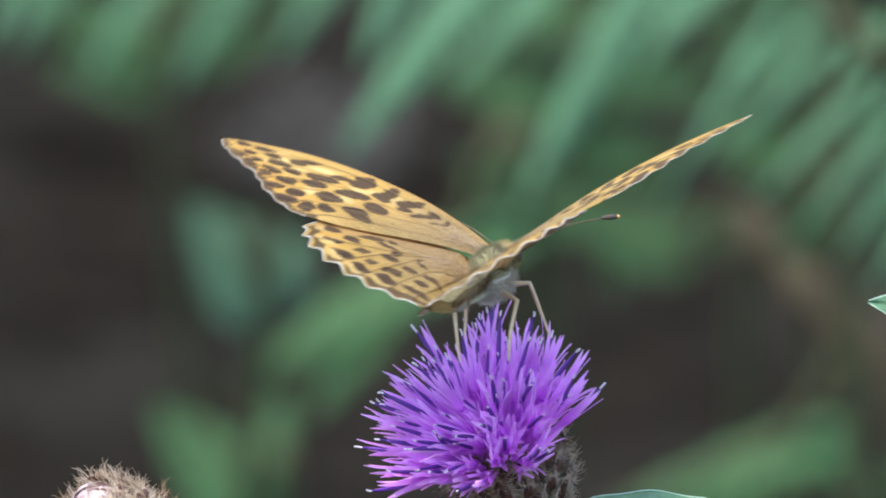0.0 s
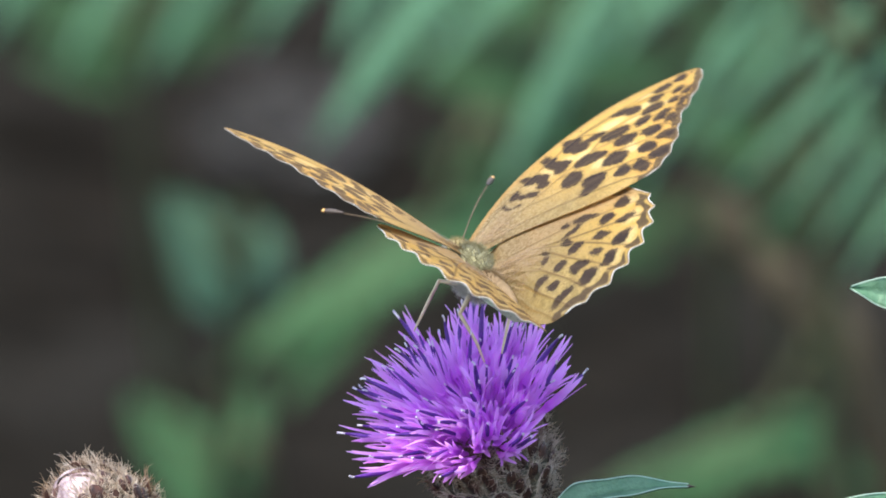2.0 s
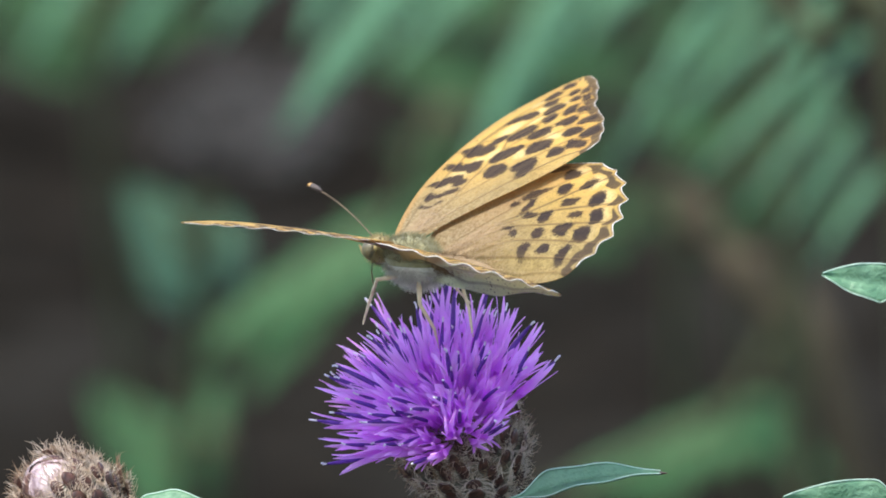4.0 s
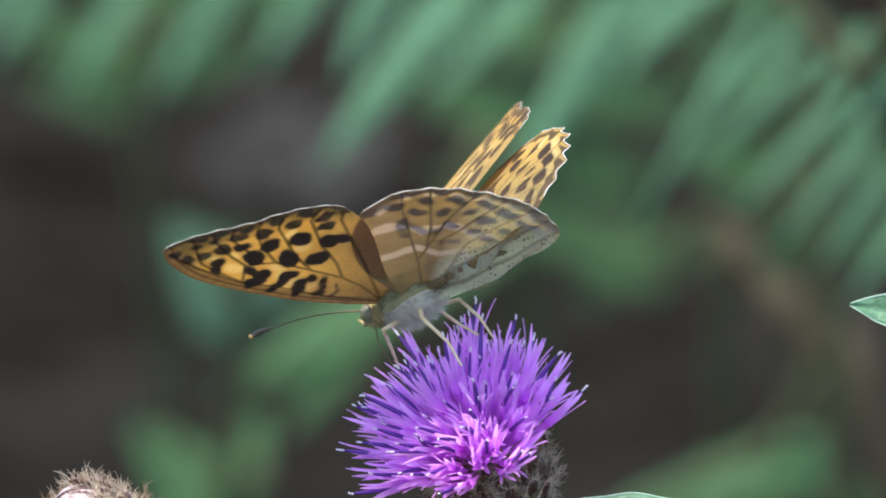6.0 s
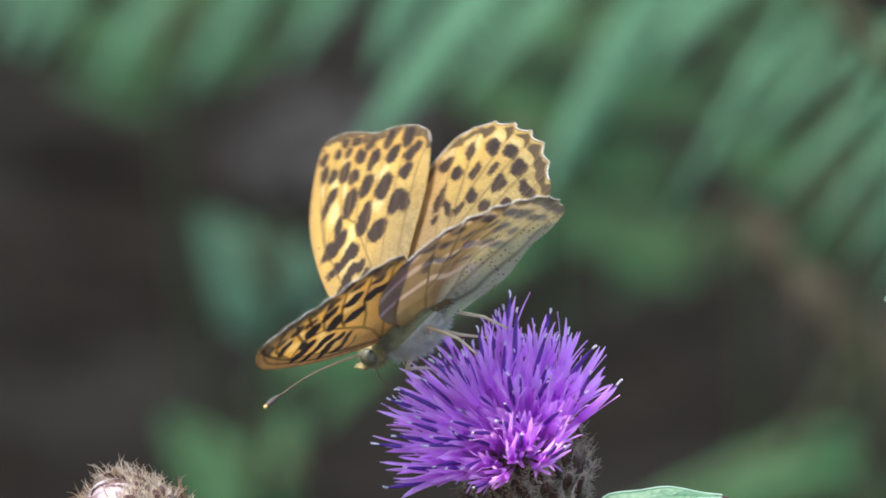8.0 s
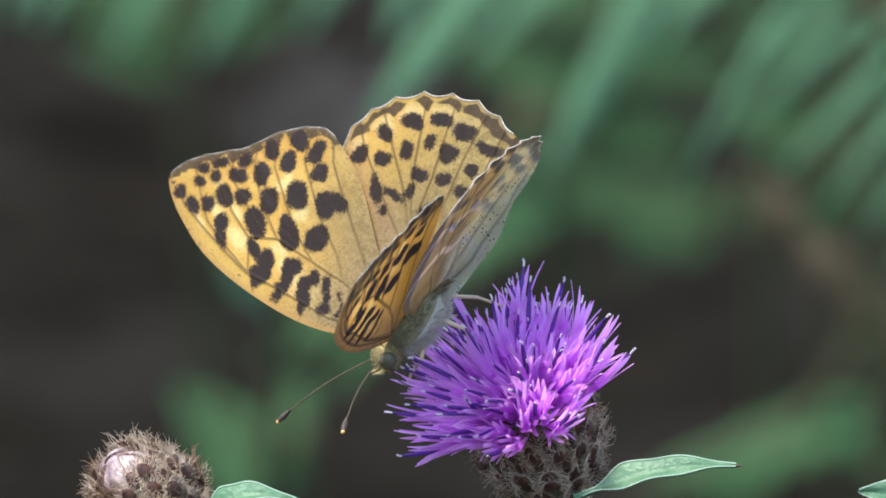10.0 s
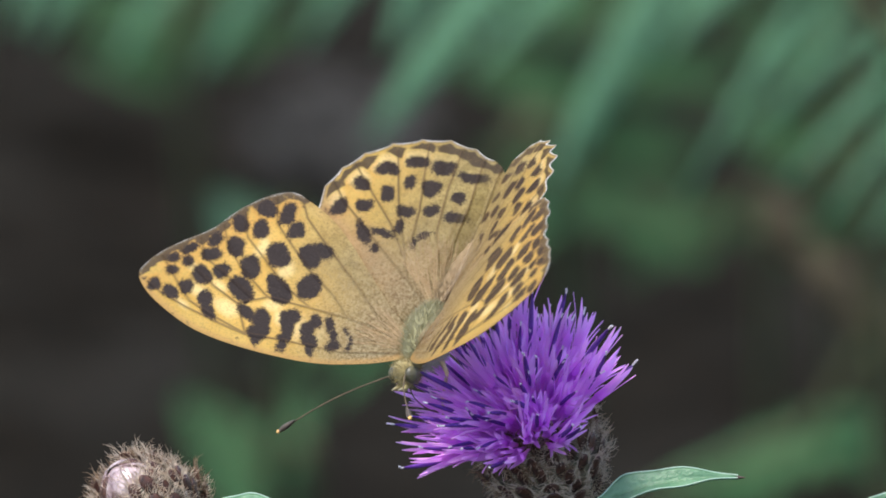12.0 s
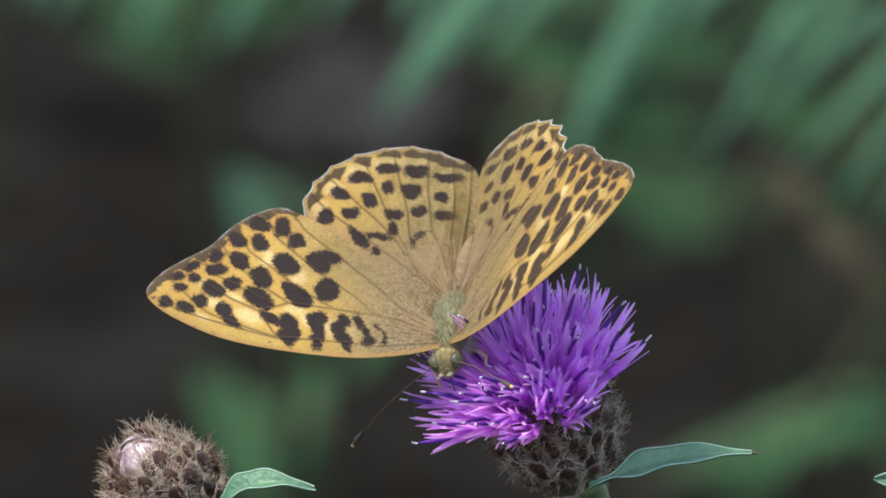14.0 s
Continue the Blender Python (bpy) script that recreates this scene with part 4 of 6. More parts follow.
HIND_OUT = [(18.4, -13.4, 1.3, 1.0, 7), (16.3, -16.7, 1.5, 1.1, 13), (13.2, -19.1, 1.5, 1.0, 20), (9.7, -19.7, 1.9, 1.1, 14), (5.5, -19.9, 2.0, 0.8, 14), (19.4, -9.4, 1.3, 1.1, -76)]
HIND_MID = [(16.3, -10.7, 1.1, 1.1, 15), (14.3, -13.2, 1.3, 1.1, -68), (12.7, -16.1, 1.1, 0.9, -68), (9.6, -16.3, 1.4, 1.3, -68), (5.9, -16.5, 1.1, 1.0, 26), (10.9, -11.9, 1.3, 0.9, -5), (8.1, -13.5, 1.3, 0.9, 32), (4.7, -13.6, 1.7, 0.8, 33), (10.8, -9.7, 1.1, 0.7, -86), (12.1, -7.9, 1.8, 0.6, 14), (14.6, -7.2, 2.1, 0.9, -42), (12.2, -5.5, 0.7, 0.7, 18), (7.1, -9.7, 1.2, 0.5, 48), (7.9, -8.1, 0.9, 0.4, -83)]
HIND_RINGS = [(18.9, -13.9, 1.6, 1.5, -20), (16.7, -17.2, 1.7, 1.6, -3), (13.5, -19.6, 1.7, 1.5, 18), (10.0, -20.2, 2.1, 1.6, 13), (5.7, -20.3, 2.2, 1.2, 14), (20.2, -10.1, 1.5, 1.2, -82)]
FORE_PALE = [(25.6, -1.8, 2.2, 0.9, -31), (30.0, -3.6, 1.6, 0.6, -31), (31.8, -1.7, 1.1, 0.5, -26), (18.3, -1.4, 1.2, 0.8, -85), (15.5, -0.1, 1.6, 0.6, -86), (12.6, 0.2, 1.6, 0.5, -86), (19.6, -2.8, 1.3, 0.8, -15), (27.4, -4.8, 1.3, 0.6, -26), (31.7, -6.9, 0.8, 0.5, -30), (23.3, -10.8, 1.6, 0.8, -86), (19.3, -8.1, 1.2, 1.0, -83)]
FORE_VEINS = [[(2.3, -0.1), (10.1, -7.8), (14.8, -12.1), (18.6, -15.8), (19.6, -17.7)], [(9.8, -2.9), (12.5, -5.7), (16.9, -9.0), (22.3, -14.5), (23.3, -18.1)], [(14.9, -3.4), (18.9, -5.9), (25.6, -12.0), (26.9, -15.6)], [(20.7, -4.0), (25.4, -7.7), (27.9, -10.7), (29.2, -13.4)], [(22.5, -3.5), (26.2, -5.9), (30.5, -8.5), (31.7, -11.3)], [(24.4, -2.6), (28.0, -4.5), (32.2, -7.5), (33.8, -9.4)], [(22.2, 1.5), (26.8, -0.3), (30.7, -2.1), (33.1, -4.6), (36.0, -8.0)], [(17.7, 1.6), (22.2, 1.6), (26.4, 0.4), (31.0, -1.2), (34.6, -2.7), (37.1, -4.2)], [(2.3, 0.1), (6.5, -2.0), (9.8, -2.9), (14.9, -3.4), (20.7, -4.0), (24.4, -2.6), (22.2, 1.5), (17.7, 1.6), (9.5, 2.0), (2.2, 0.7)]]
HIND_VEINS = [[(22.2, -12.7), (19.2, -10.3), (11.2, -5.9), (5.9, -3.2), (0.2, 0.1)], [(20.8, -15.9), (17.2, -13.3), (11.8, -9.5), (8.2, -6.2)], [(16.6, -19.9), (14.9, -16.9), (11.9, -11.8), (8.8, -7.5), (5.9, -3.2)], [(13.1, -21.9), (11.4, -17.4), (9.4, -12.7), (8.3, -8.5), (8.8, -7.5)], [(8.8, -23.1), (7.6, -16.8), (5.9, -10.9), (3.2, -6.5), (0.9, -1.9)], [(5.6, -23.0), (4.0, -16.2), (3.3, -10.3), (2.8, -5.9)], [(3.1, -23.1), (2.1, -16.1), (1.7, -10.1), (0.5, -2.1)]]


def blob_field(x, y, blobs, grow=0.93):
    """Signed distance, in mm, to the nearest of some uneven ellipses."""
    d = np.full_like(x, 9.0)
    x, y = x + 0.20 * np.sin(1.3 * y + 0.7 * x) + 0.05 * np.sin(3.3 * y + 1.0), y + 0.16 * np.sin(1.4 * x + 0.5 * y) + 0.05 * np.sin(3.7 * x)
    for cx, cy, a, b, rot in blobs:
        c, s = math.cos(radians(rot)), math.sin(radians(rot))
        u, v = (x - cx) * c + (y - cy) * s, -(x - cx) * s + (y - cy) * c
        p = 2.0 + (abs(cx * 7.3 + cy * 3.1) % 1.0)
        d = np.minimum(d, (((np.abs(u) / a) ** p + (np.abs(v) / b) ** p) ** (1 / p) - grow) * min(a, b))
    return d


def wing_mesh(name, edge, sign, fore):
    """A cambered two-skinned wing, its scale pattern carried as fields on the points."""
    ns, nr = 520, 110
    rim = np.array(curve_points(edge, ns))
    s = np.linspace(0, 1, ns)
    margin = (s > (0.36 if fore else 0.24)) & (s < 0.72)
    waves = 0.25 if fore else 0.75
    count = 8
    lo, hi = (0.36, 0.72) if fore else (0.24, 0.72)
    phase = np.clip((s - lo) / (hi - lo), 0, 1)
    scal = waves * (1 - np.abs(np.sin(math.pi * count * phase)) * np.sin(math.pi * phase) ** 0.4)
    length = np.linalg.norm(rim, axis=1, keepdims=True)
    rim = rim * (1 - np.where(margin, waves - scal, 0)[:, None] / np.maximum(length, 5) * np.where(margin, 1, 0)[:, None])
    root = np.array([0.0, 0.0])
    r = np.linspace(0.015, 1, nr) ** 0.85
    px = root[0] + np.outer(r, rim[:, 0] - root[0])
    py = root[1] + np.outer(r, rim[:, 1] - root[1])
    ss = np.broadcast_to(s, px.shape)
    rr = np.broadcast_to(r[:, None], px.shape)
    veins = FORE_VEINS if fore else HIND_VEINS
    vein = np.full_like(px, 9.0)
    for line in veins:
        for (ax, ay), (bx, by) in zip(line[:-1], line[1:]):
            dx, dy = bx - ax, by - ay
            k = np.clip(((px - ax) * dx + (py - ay) * dy) / (dx * dx + dy * dy), 0, 1)
            vein = np.minimum(vein, np.hypot(px - ax - k * dx, py - ay - k * dy))
    rim_d = np.full_like(px, 9.0)
    mx, my = rim[margin, 0], rim[margin, 1]
    for i in range(0, len(mx), 2):
        rim_d = np.minimum(rim_d, np.hypot(px - mx[i], py - my[i]))
    if fore:
        spot = np.minimum(np.minimum(blob_field(px, py, FORE_BARS + FORE_DISC, 1.06), blob_field(px, py, FORE_MID, 1.1)), blob_field(px, py, FORE_OUT, 1.12))
        pale = np.clip(-blob_field(px, py, FORE_PALE) * 1.5 + 0.4, 0, 1)
        base = np.clip(1.6 - np.hypot(px, py * 1.1) / 12.0, 0, 1) * 0.85
        ink = np.ones_like(px)
        band = np.clip(1.5 - rim_d * 0.85, 0, 1) * 0.75
        pink = np.clip((-py - 9.5 - 0.35 * px) / 3.0, 0, 1) * 0.4
    else:
        spot = np.minimum(blob_field(px, py, HIND_OUT, 0.97), blob_field(px, py, HIND_MID, 0.95))
        ring = blob_field(px, py, HIND_RINGS, 1.0)
        pale = np.clip(0.3 - ring * 1.2, 0, 1) * np.clip((px - 3) / 7, 0.25, 0.9)
        base = np.clip(np.clip(1.35 - np.hypot(px, py) / 12.5, 0, 1) + np.clip(1 - px / 3.2, 0, 1), 0, 1) * 0.85
        ink = np.clip(0.40 + (px - 1.0) / 6.5, 0.4, 1)
        band = np.clip(1.5 - np.abs(rim_d - 1.25) * 1.3, 0, 1) * np.clip(ring * 2.2 + 0.3, 0, 1) * np.clip(0.25 + px / 9, 0.3, 1)
        band = band * (0.42 + 0.58 * np.abs(np.cos(math.pi * count * phase)))[None, :]
        pink = np.clip(1.2 - np.abs(py + 0.35 * px - 0.5) / 4.0, 0, 1)
    faint = blob_field(px * 1.03, py * 1.03, HIND_OUT + HIND_MID[:5], 0.8)
    costa = np.full_like(px, 9.0)
    for k in range(0, int(ns * 0.34), 3):
        costa = np.minimum(costa, np.hypot(px - rim[k, 0], py - rim[k, 1]))
    if not fore:
        costa = costa * 0 + 9.0
    sand = np.clip(1.7 - px / 10.5, 0, 1)
    if fore:
        sand = np.clip(np.clip((-py - 6 + 0.15 * px) / 6, 0, 1) * np.clip(2.2 - px / 10.0, 0, 1) + np.clip(1.9 - np.hypot(px, py) / 8.0, 0, 1), 0, 1)
    apexness = np.clip((px - 28) / 6, 0, 1) * 0.85
    green = np.clip((ss - 0.47) / 0.10 + 0.15 * np.sin(rr * 9), 0, 1)
    far = np.hypot(px, py)
    silver = np.minimum(np.abs(far - 15.2 - 0.8 * np.sin(ss * 30)) - 0.80 - 0.25 * np.sin(ss * 55), np.abs(far - 9.3 - 0.6 * np.sin(ss * 24)) - 0.70)
    silver = np.minimum(silver, np.abs(rim_d - 1.9) - 0.7 + 1.8 * (1 - np.abs(np.sin(math.pi * count * phase)))[None, :])
    silver = silver + np.clip((ss - 0.66) * 25, 0, 3)
    if fore:
        camber = 0.9 * np.sin(math.pi * np.clip(px / 38, 0, 1)) + np.where(py < -4, 0.003, 0.006) * (py + 4) * np.abs(py + 4)
    else:
        camber = 0.7 * np.sin(math.pi * rr * 0.9) - 3.2 * np.clip((4.4 - px) / 4.4, 0, 1) ** 1.25 * np.clip(rr * 3, 0, 1) * np.clip((1.0 - rr) / 0.35, 0.25, 1)
    if not fore:
        camber = camber - 0.45 * np.clip((0.34 - ss) / 0.2, 0, 1) * np.clip((rr - 0.2) * 2, 0, 1)
    flute = (-0.12 if fore else -0.28) * (np.cos(2 * math.pi * count * phase) * np.sin(math.pi * phase))[None, :] * rr ** 3
    pz = camber + flute
    half = 0.035 + 0.10 * (1 - rr) ** 3
    n = nr * ns
    verts = np.concatenate([np.stack([sign * px, py, pz + half], -1).reshape(-1, 3), np.stack([sign * px, py, pz - half], -1).reshape(-1, 3)]) * MM
    j, i = np.meshgrid(np.arange(nr - 1), np.arange(ns - 1), indexing="ij")
    a = (j * ns + i).ravel()
    quads = np.stack([a, a + ns, a + ns + 1, a + 1], -1)
    top = quads if sign < 0 else quads[:, ::-1]
    low = (quads[:, ::-1] if sign < 0 else quads) + n
    e = (nr - 1) * ns + np.arange(ns - 1)
    side = np.stack([e, e + n, e + n + 1, e + 1], -1)
    faces = np.concatenate([top, low, side])
    me = bpy.data.meshes.new(name)
    me.from_pydata(verts.tolist(), [], faces.tolist())
    me.materials.append(M_FORE if fore else M_HIND)
    me.materials.append(M_FORE_LOW if fore else M_HIND_LOW)
    me.polygons.foreach_set("material_index", [0] * len(top) + [1] * len(low) + [0] * len(side))
    smooth(me)
    for key, field in (("spot", spot), ("vein", vein), ("rim", rim_d), ("pale", pale), ("root", base), ("ink", ink), ("sand", sand), ("apex", apexness), ("green", green), ("silver", silver), ("faint", faint), ("costa", costa), ("band", band), ("pink", pink)):
        at = me.attributes.new(key, "FLOAT", "POINT")
        at.data.foreach_set("value", np.tile(field.ravel(), 2).astype(np.float32))
    # fringe of pale scales along the outer margin
    idx = np.nonzero(margin)[0]
    path = [Vector((sign * rim[k, 0], rim[k, 1], pz[-1, k])) * MM for k in idx]
    rad = [(0.55 if fore else 0.9) * (0.042 + 0.045 * abs(math.sin(math.pi * count * phase[k])) + 0.02 * math.sin(k * 1.7)) * MM for k in idx]
    v, f = tube_data(path, rad, 6)
    return me, mesh_of("fringe", v, f, M_FRINGE)


def fur(name, shell, count, length, seed, material, droop=0.4, low=-1.1, high=1.1):
    """Fine tapering hairs over an ellipsoid (centre, radii)."""
    rng = random.Random(seed)
    (cx, cy, cz), (rx, ry, rz) = shell
    verts, faces = [], []
    for _ in range(count):
        z = rng.uniform(-1, 1)
        a = rng.uniform(0, 2 * math.pi)
        q = math.sqrt(1 - z * z)
        nrm = Vector((q * math.cos(a), z, q * math.sin(a)))
        if not low < nrm.z < high:
            continue
        p = Vector((cx + rx * nrm.x, cy + ry * nrm.y, cz + rz * nrm.z)) * MM
        d = (Vector((nrm.x / rx, nrm.y / ry, nrm.z / rz)).normalized() + Vector((rng.uniform(-0.4, 0.4), -droop - rng.uniform(0, 0.5), rng.uniform(-0.4, 0.4)))).normalized()
        side = d.cross(Vector((rng.uniform(-1, 1), rng.uniform(-1, 1), rng.uniform(-1, 1)))).normalized() * 0.035 * MM
        e = p + d * length * rng.uniform(0.6, 1.2) * MM
        k = len(verts)
        verts += [p - side, p + side, e, p + side.cross(d).normalized() * 0.035 * MM]
        faces += [(k, k + 1, k + 2), (k + 1, k + 3, k + 2), (k + 3, k, k + 2)]
    return mesh_of(name, verts, faces, material, False)


def wing_hairs(fore, sign, seed):
    """Long fine hairs lying over the wing root, fanning out from the hinge."""
    rng = random.Random(seed)
    verts, faces = [], []
    for _ in range(420 if not fore else 150):
        ang = radians(rng.uniform(-92, -35) if not fore else rng.uniform(-42, 4))
        r0 = rng.uniform(1.0, 9.5 if not fore else 6.0)
        ln = rng.uniform(2.0, 5.0)
        lift = rng.uniform(0.1, 0.5)
        d = Vector((math.cos(ang), math.sin(ang), 0))
        tw = Vector((-d.y, d.x, 0)) * rng.uniform(-0.5, 0.5)
        x0 = max(0.2, d.x * r0)
        fold = -3.2 * max(0.0, (4.4 - x0) / 4.4) ** 1.25 * min(1.0, r0 / 7) if not fore else 0.0
        p0 = Vector((d.x * r0, d.y * r0, 0.25 + 0.03 * r0 + fold))
        x1 = max(0.2, d.x * (r0 + ln))
        f1 = -3.2 * max(0.0, (4.4 - x1) / 4.4) ** 1.25 * min(1.0, (r0 + ln) / 7) if not fore else 0.0
        p1 = Vector((d.x * (r0 + ln), d.y * (r0 + ln), 0.55 + lift + f1)) + tw
        pm = (p0 + p1) / 2 + Vector((0, 0, 0.3))
        q = Vector((-d.y, d.x, 0)) * 0.022
        k = len(verts)
        for p in (p0 - q, p0 + q, pm + q * 0.8, pm - q * 0.8, p1):
            verts.append(Vector((p.x * sign, p.y, p.z)) * MM)
        faces += [(k, k + 1, k + 2, k + 3), (k + 3, k + 2, k + 4)]
    return mesh_of("root_hairs", verts, faces, M_ROOT_HAIR, False)


def build_butterfly():
    thing = new("butterfly")
    tagged(thing, "orange fritillary butterfly with black spots feeding on knapweed", "butterfly")
    wings = {}
    for side, sign in (("left", -1), ("right", 1)):
        me, fr = wing_mesh("forewing", FORE_EDGE, sign, True)
        w = part("forewing", me, None, thing, "orange forewing with black bars and spots")
        part("fringe", fr, None, w, "pale scalloped wing fringe")
        part("root_hairs", wing_hairs(True, sign, 31 + sign), None, w, "fine brown hairs")
        wings[side + "_fore"] = w
        me, fr = wing_mesh("hindwing", HIND_EDGE, sign, False)
        w = part("hindwing", me, None, thing, "spotted orange hindwing with a silvery green underside")
        part("fringe", fr, None, w, "pale scalloped wing fringe")
        part("root_hairs", wing_hairs(False, sign, 41 + sign), None, w, "fine pinkish brown hairs")
        wings[side + "_hind"] = w

    def blob(name, mat, cx, cy, cz, rx, ry, rz, parent=thing, label=""):
        v, f = ellipsoid(cx * MM, cy * MM, cz * MM, rx * MM, ry * MM, rz * MM)
        return part(name, mesh_of(name, v, f, mat), None, parent, label)

    th = blob("thorax", M_FUR, 0, 1.2, 0.8, 2.3, 4.6, 2.6, label="furry olive grey thorax")
    blob("belly", M_FUR_PALE, 0, 0.8, -0.65, 2.25, 4.3, 2.2, th, "pale grey furry belly")
    part("fur", fur("fur", ((0, 1.2, 0.8), (2.25, 4.5, 2.55)), 4200, 1.0, 1, M_FUR, low=-0.05), None, th)
    part("underside_fur", fur("underside_fur", ((0, 0.8, -0.6), (2.35, 4.4, 2.3)), 4200, 1.2, 2, M_FUR_PALE, high=0.15), None, th, "pale grey fur")
    ln = [(0, -2.0, 0.7), (0, -5.0, 0.7), (0, -9.0, 0.65), (0, -12.5, 0.3), (0, -15.0, -0.2)]
    pts = curve_points(ln, 34)
    rad = [(0.98 + 0.16 * math.sin(math.pi * min(1, i / 25)) - 0.85 * max(0, (i - 17) / 16) ** 1.5) + 0.06 * math.cos(i * 2 * math.pi / 4.2) for i in range(34)]
    v, f = tube_data([Vector(p) * MM for p in pts], [q * MM for q in rad], 18)
    ab = part("abdomen", mesh_of("abdomen", v, f, M_ABDOMEN), None, thing, "slender ringed tawny abdomen")
    v, f = tube_data([Vector(p) * MM for p in ((0, -14.7, -0.1), (0, -15.5, -0.35), (0, -16.3, -0.7))], [0.55 * MM, 0.42 * MM, 0.10 * MM], 10)
    part("abdomen_tip", mesh_of("abdomen_tip", v, f, M_ABDOMEN_TIP), None, ab, "dark pointed tip")
    part("fur", fur("fur", ((0, -5.0, 0.65), (1.1, 4.8, 1.05)), 1500, 1.2, 3, M_FUR_ORANGE, 0.9), None, ab, "tawny fur")
    hd = blob("head", M_HEAD, 0, 6.9, 0.9, 1.75, 1.7, 1.75, label="olive tawny furry head")
    part("fur", fur("fur", ((0, 6.9, 0.9), (1.70, 1.65, 1.70)), 1100, 0.7, 4, M_HEAD, -0.3), None, hd)
    for sx in (-1, 1):
        blob("eye", M_EYE, sx * 1.30, 7.4, 1.1, 0.85, 1.12, 1.20, hd, "round olive compound eye")
        v, f = tube_data([Vector(p) * MM for p in ((sx * 0.45, 7.8, 0.2), (sx * 0.55, 9.1, 0.4), (sx * 0.5, 10.0, 1.3))], [0.42 * MM, 0.40 * MM, 0.10 * MM], 8)
        part("palp", mesh_of("palp", v, f, M_HEAD), None, hd)
        root = Vector((sx * 0.6, 7.5, 1.664))
        way = Vector((sx * 0.62, 0.74, 0.02)).normalized()
        v, f = tube_data([(way * 17.5 * k / 10 + Vector((0, 0, 0.9 * math.sin(math.pi * k / 10)))) * MM for k in range(11)], [0.082 * MM] * 11, 7)
        an = part("antenna", mesh_of("antenna", v, f, M_ANTENNA), None, thing, "thin brown clubbed antenna", Matrix.Translation(root * MM))
        v, f = tube_data([(way * (15.0 + 2.7 * k / 5) + Vector((0, 0, 0.5 - 0.1 * k))) * MM for k in range(6)], [q * MM for q in (0.13, 0.22, 0.33, 0.37, 0.31, 0.16)], 9)
        part("club", mesh_of("club", v, f, M_CLUB), None, an, "dark club")
        v, f = ellipsoid(*(way * 17.75 * MM), 0.24 * MM, 0.28 * MM, 0.24 * MM, 10, 6)
        part("club_tip", mesh_of("club_tip", v, f, M_CLUB_TIP), None, an, "orange tip")
        wings["left_antenna" if sx < 0 else "right_antenna"] = an
        for yy, ey, out in ((2.2, 5.2, 3.2), (-0.6, -4.6, 3.6)):
            hip = Vector((sx * 1.0, yy, -1.6))
            knee = Vector((sx * (out + 0.6), (yy + ey) * 0.5, -2.4))
            ankle = Vector((sx * out, ey, -6.2))
            toe = Vector((sx * (out - 0.3), ey + (0.9 if ey > 0 else -0.6), -9.6))
            v, f = tube_data([(p - hip) * MM for p in (hip, hip.lerp(knee, 0.5), knee, knee.lerp(ankle, 0.5), ankle, ankle.lerp(toe, 0.6), toe)], [q * MM for q in (0.34, 0.34, 0.27, 0.24, 0.21, 0.16, 0.11)], 8)
            leg = part("leg", mesh_of("leg", v, f, M_LEG), None, thing, "thin tan leg", Matrix.Translation(hip * MM))
            wings[("left_" if sx < 0 else "right_") + ("front_leg" if ey > 0 else "rear_leg")] = leg
    v, f = tube_data([Vector(p) * MM for p in curve_points([(0, 7.9, -0.2), (0, 8.6, -2.2), (0.2, 8.2, -5.2), (0.3, 7.2, -7.6)], 10)], [0.09 * MM] * 9 + [0.04 * MM], 6)
    part("proboscis", mesh_of("proboscis", v, f, M_ANTENNA), None, hd, "thin dark feeding tube")
    return thing, wings


BUTTERFLY, WINGS = build_butterfly()


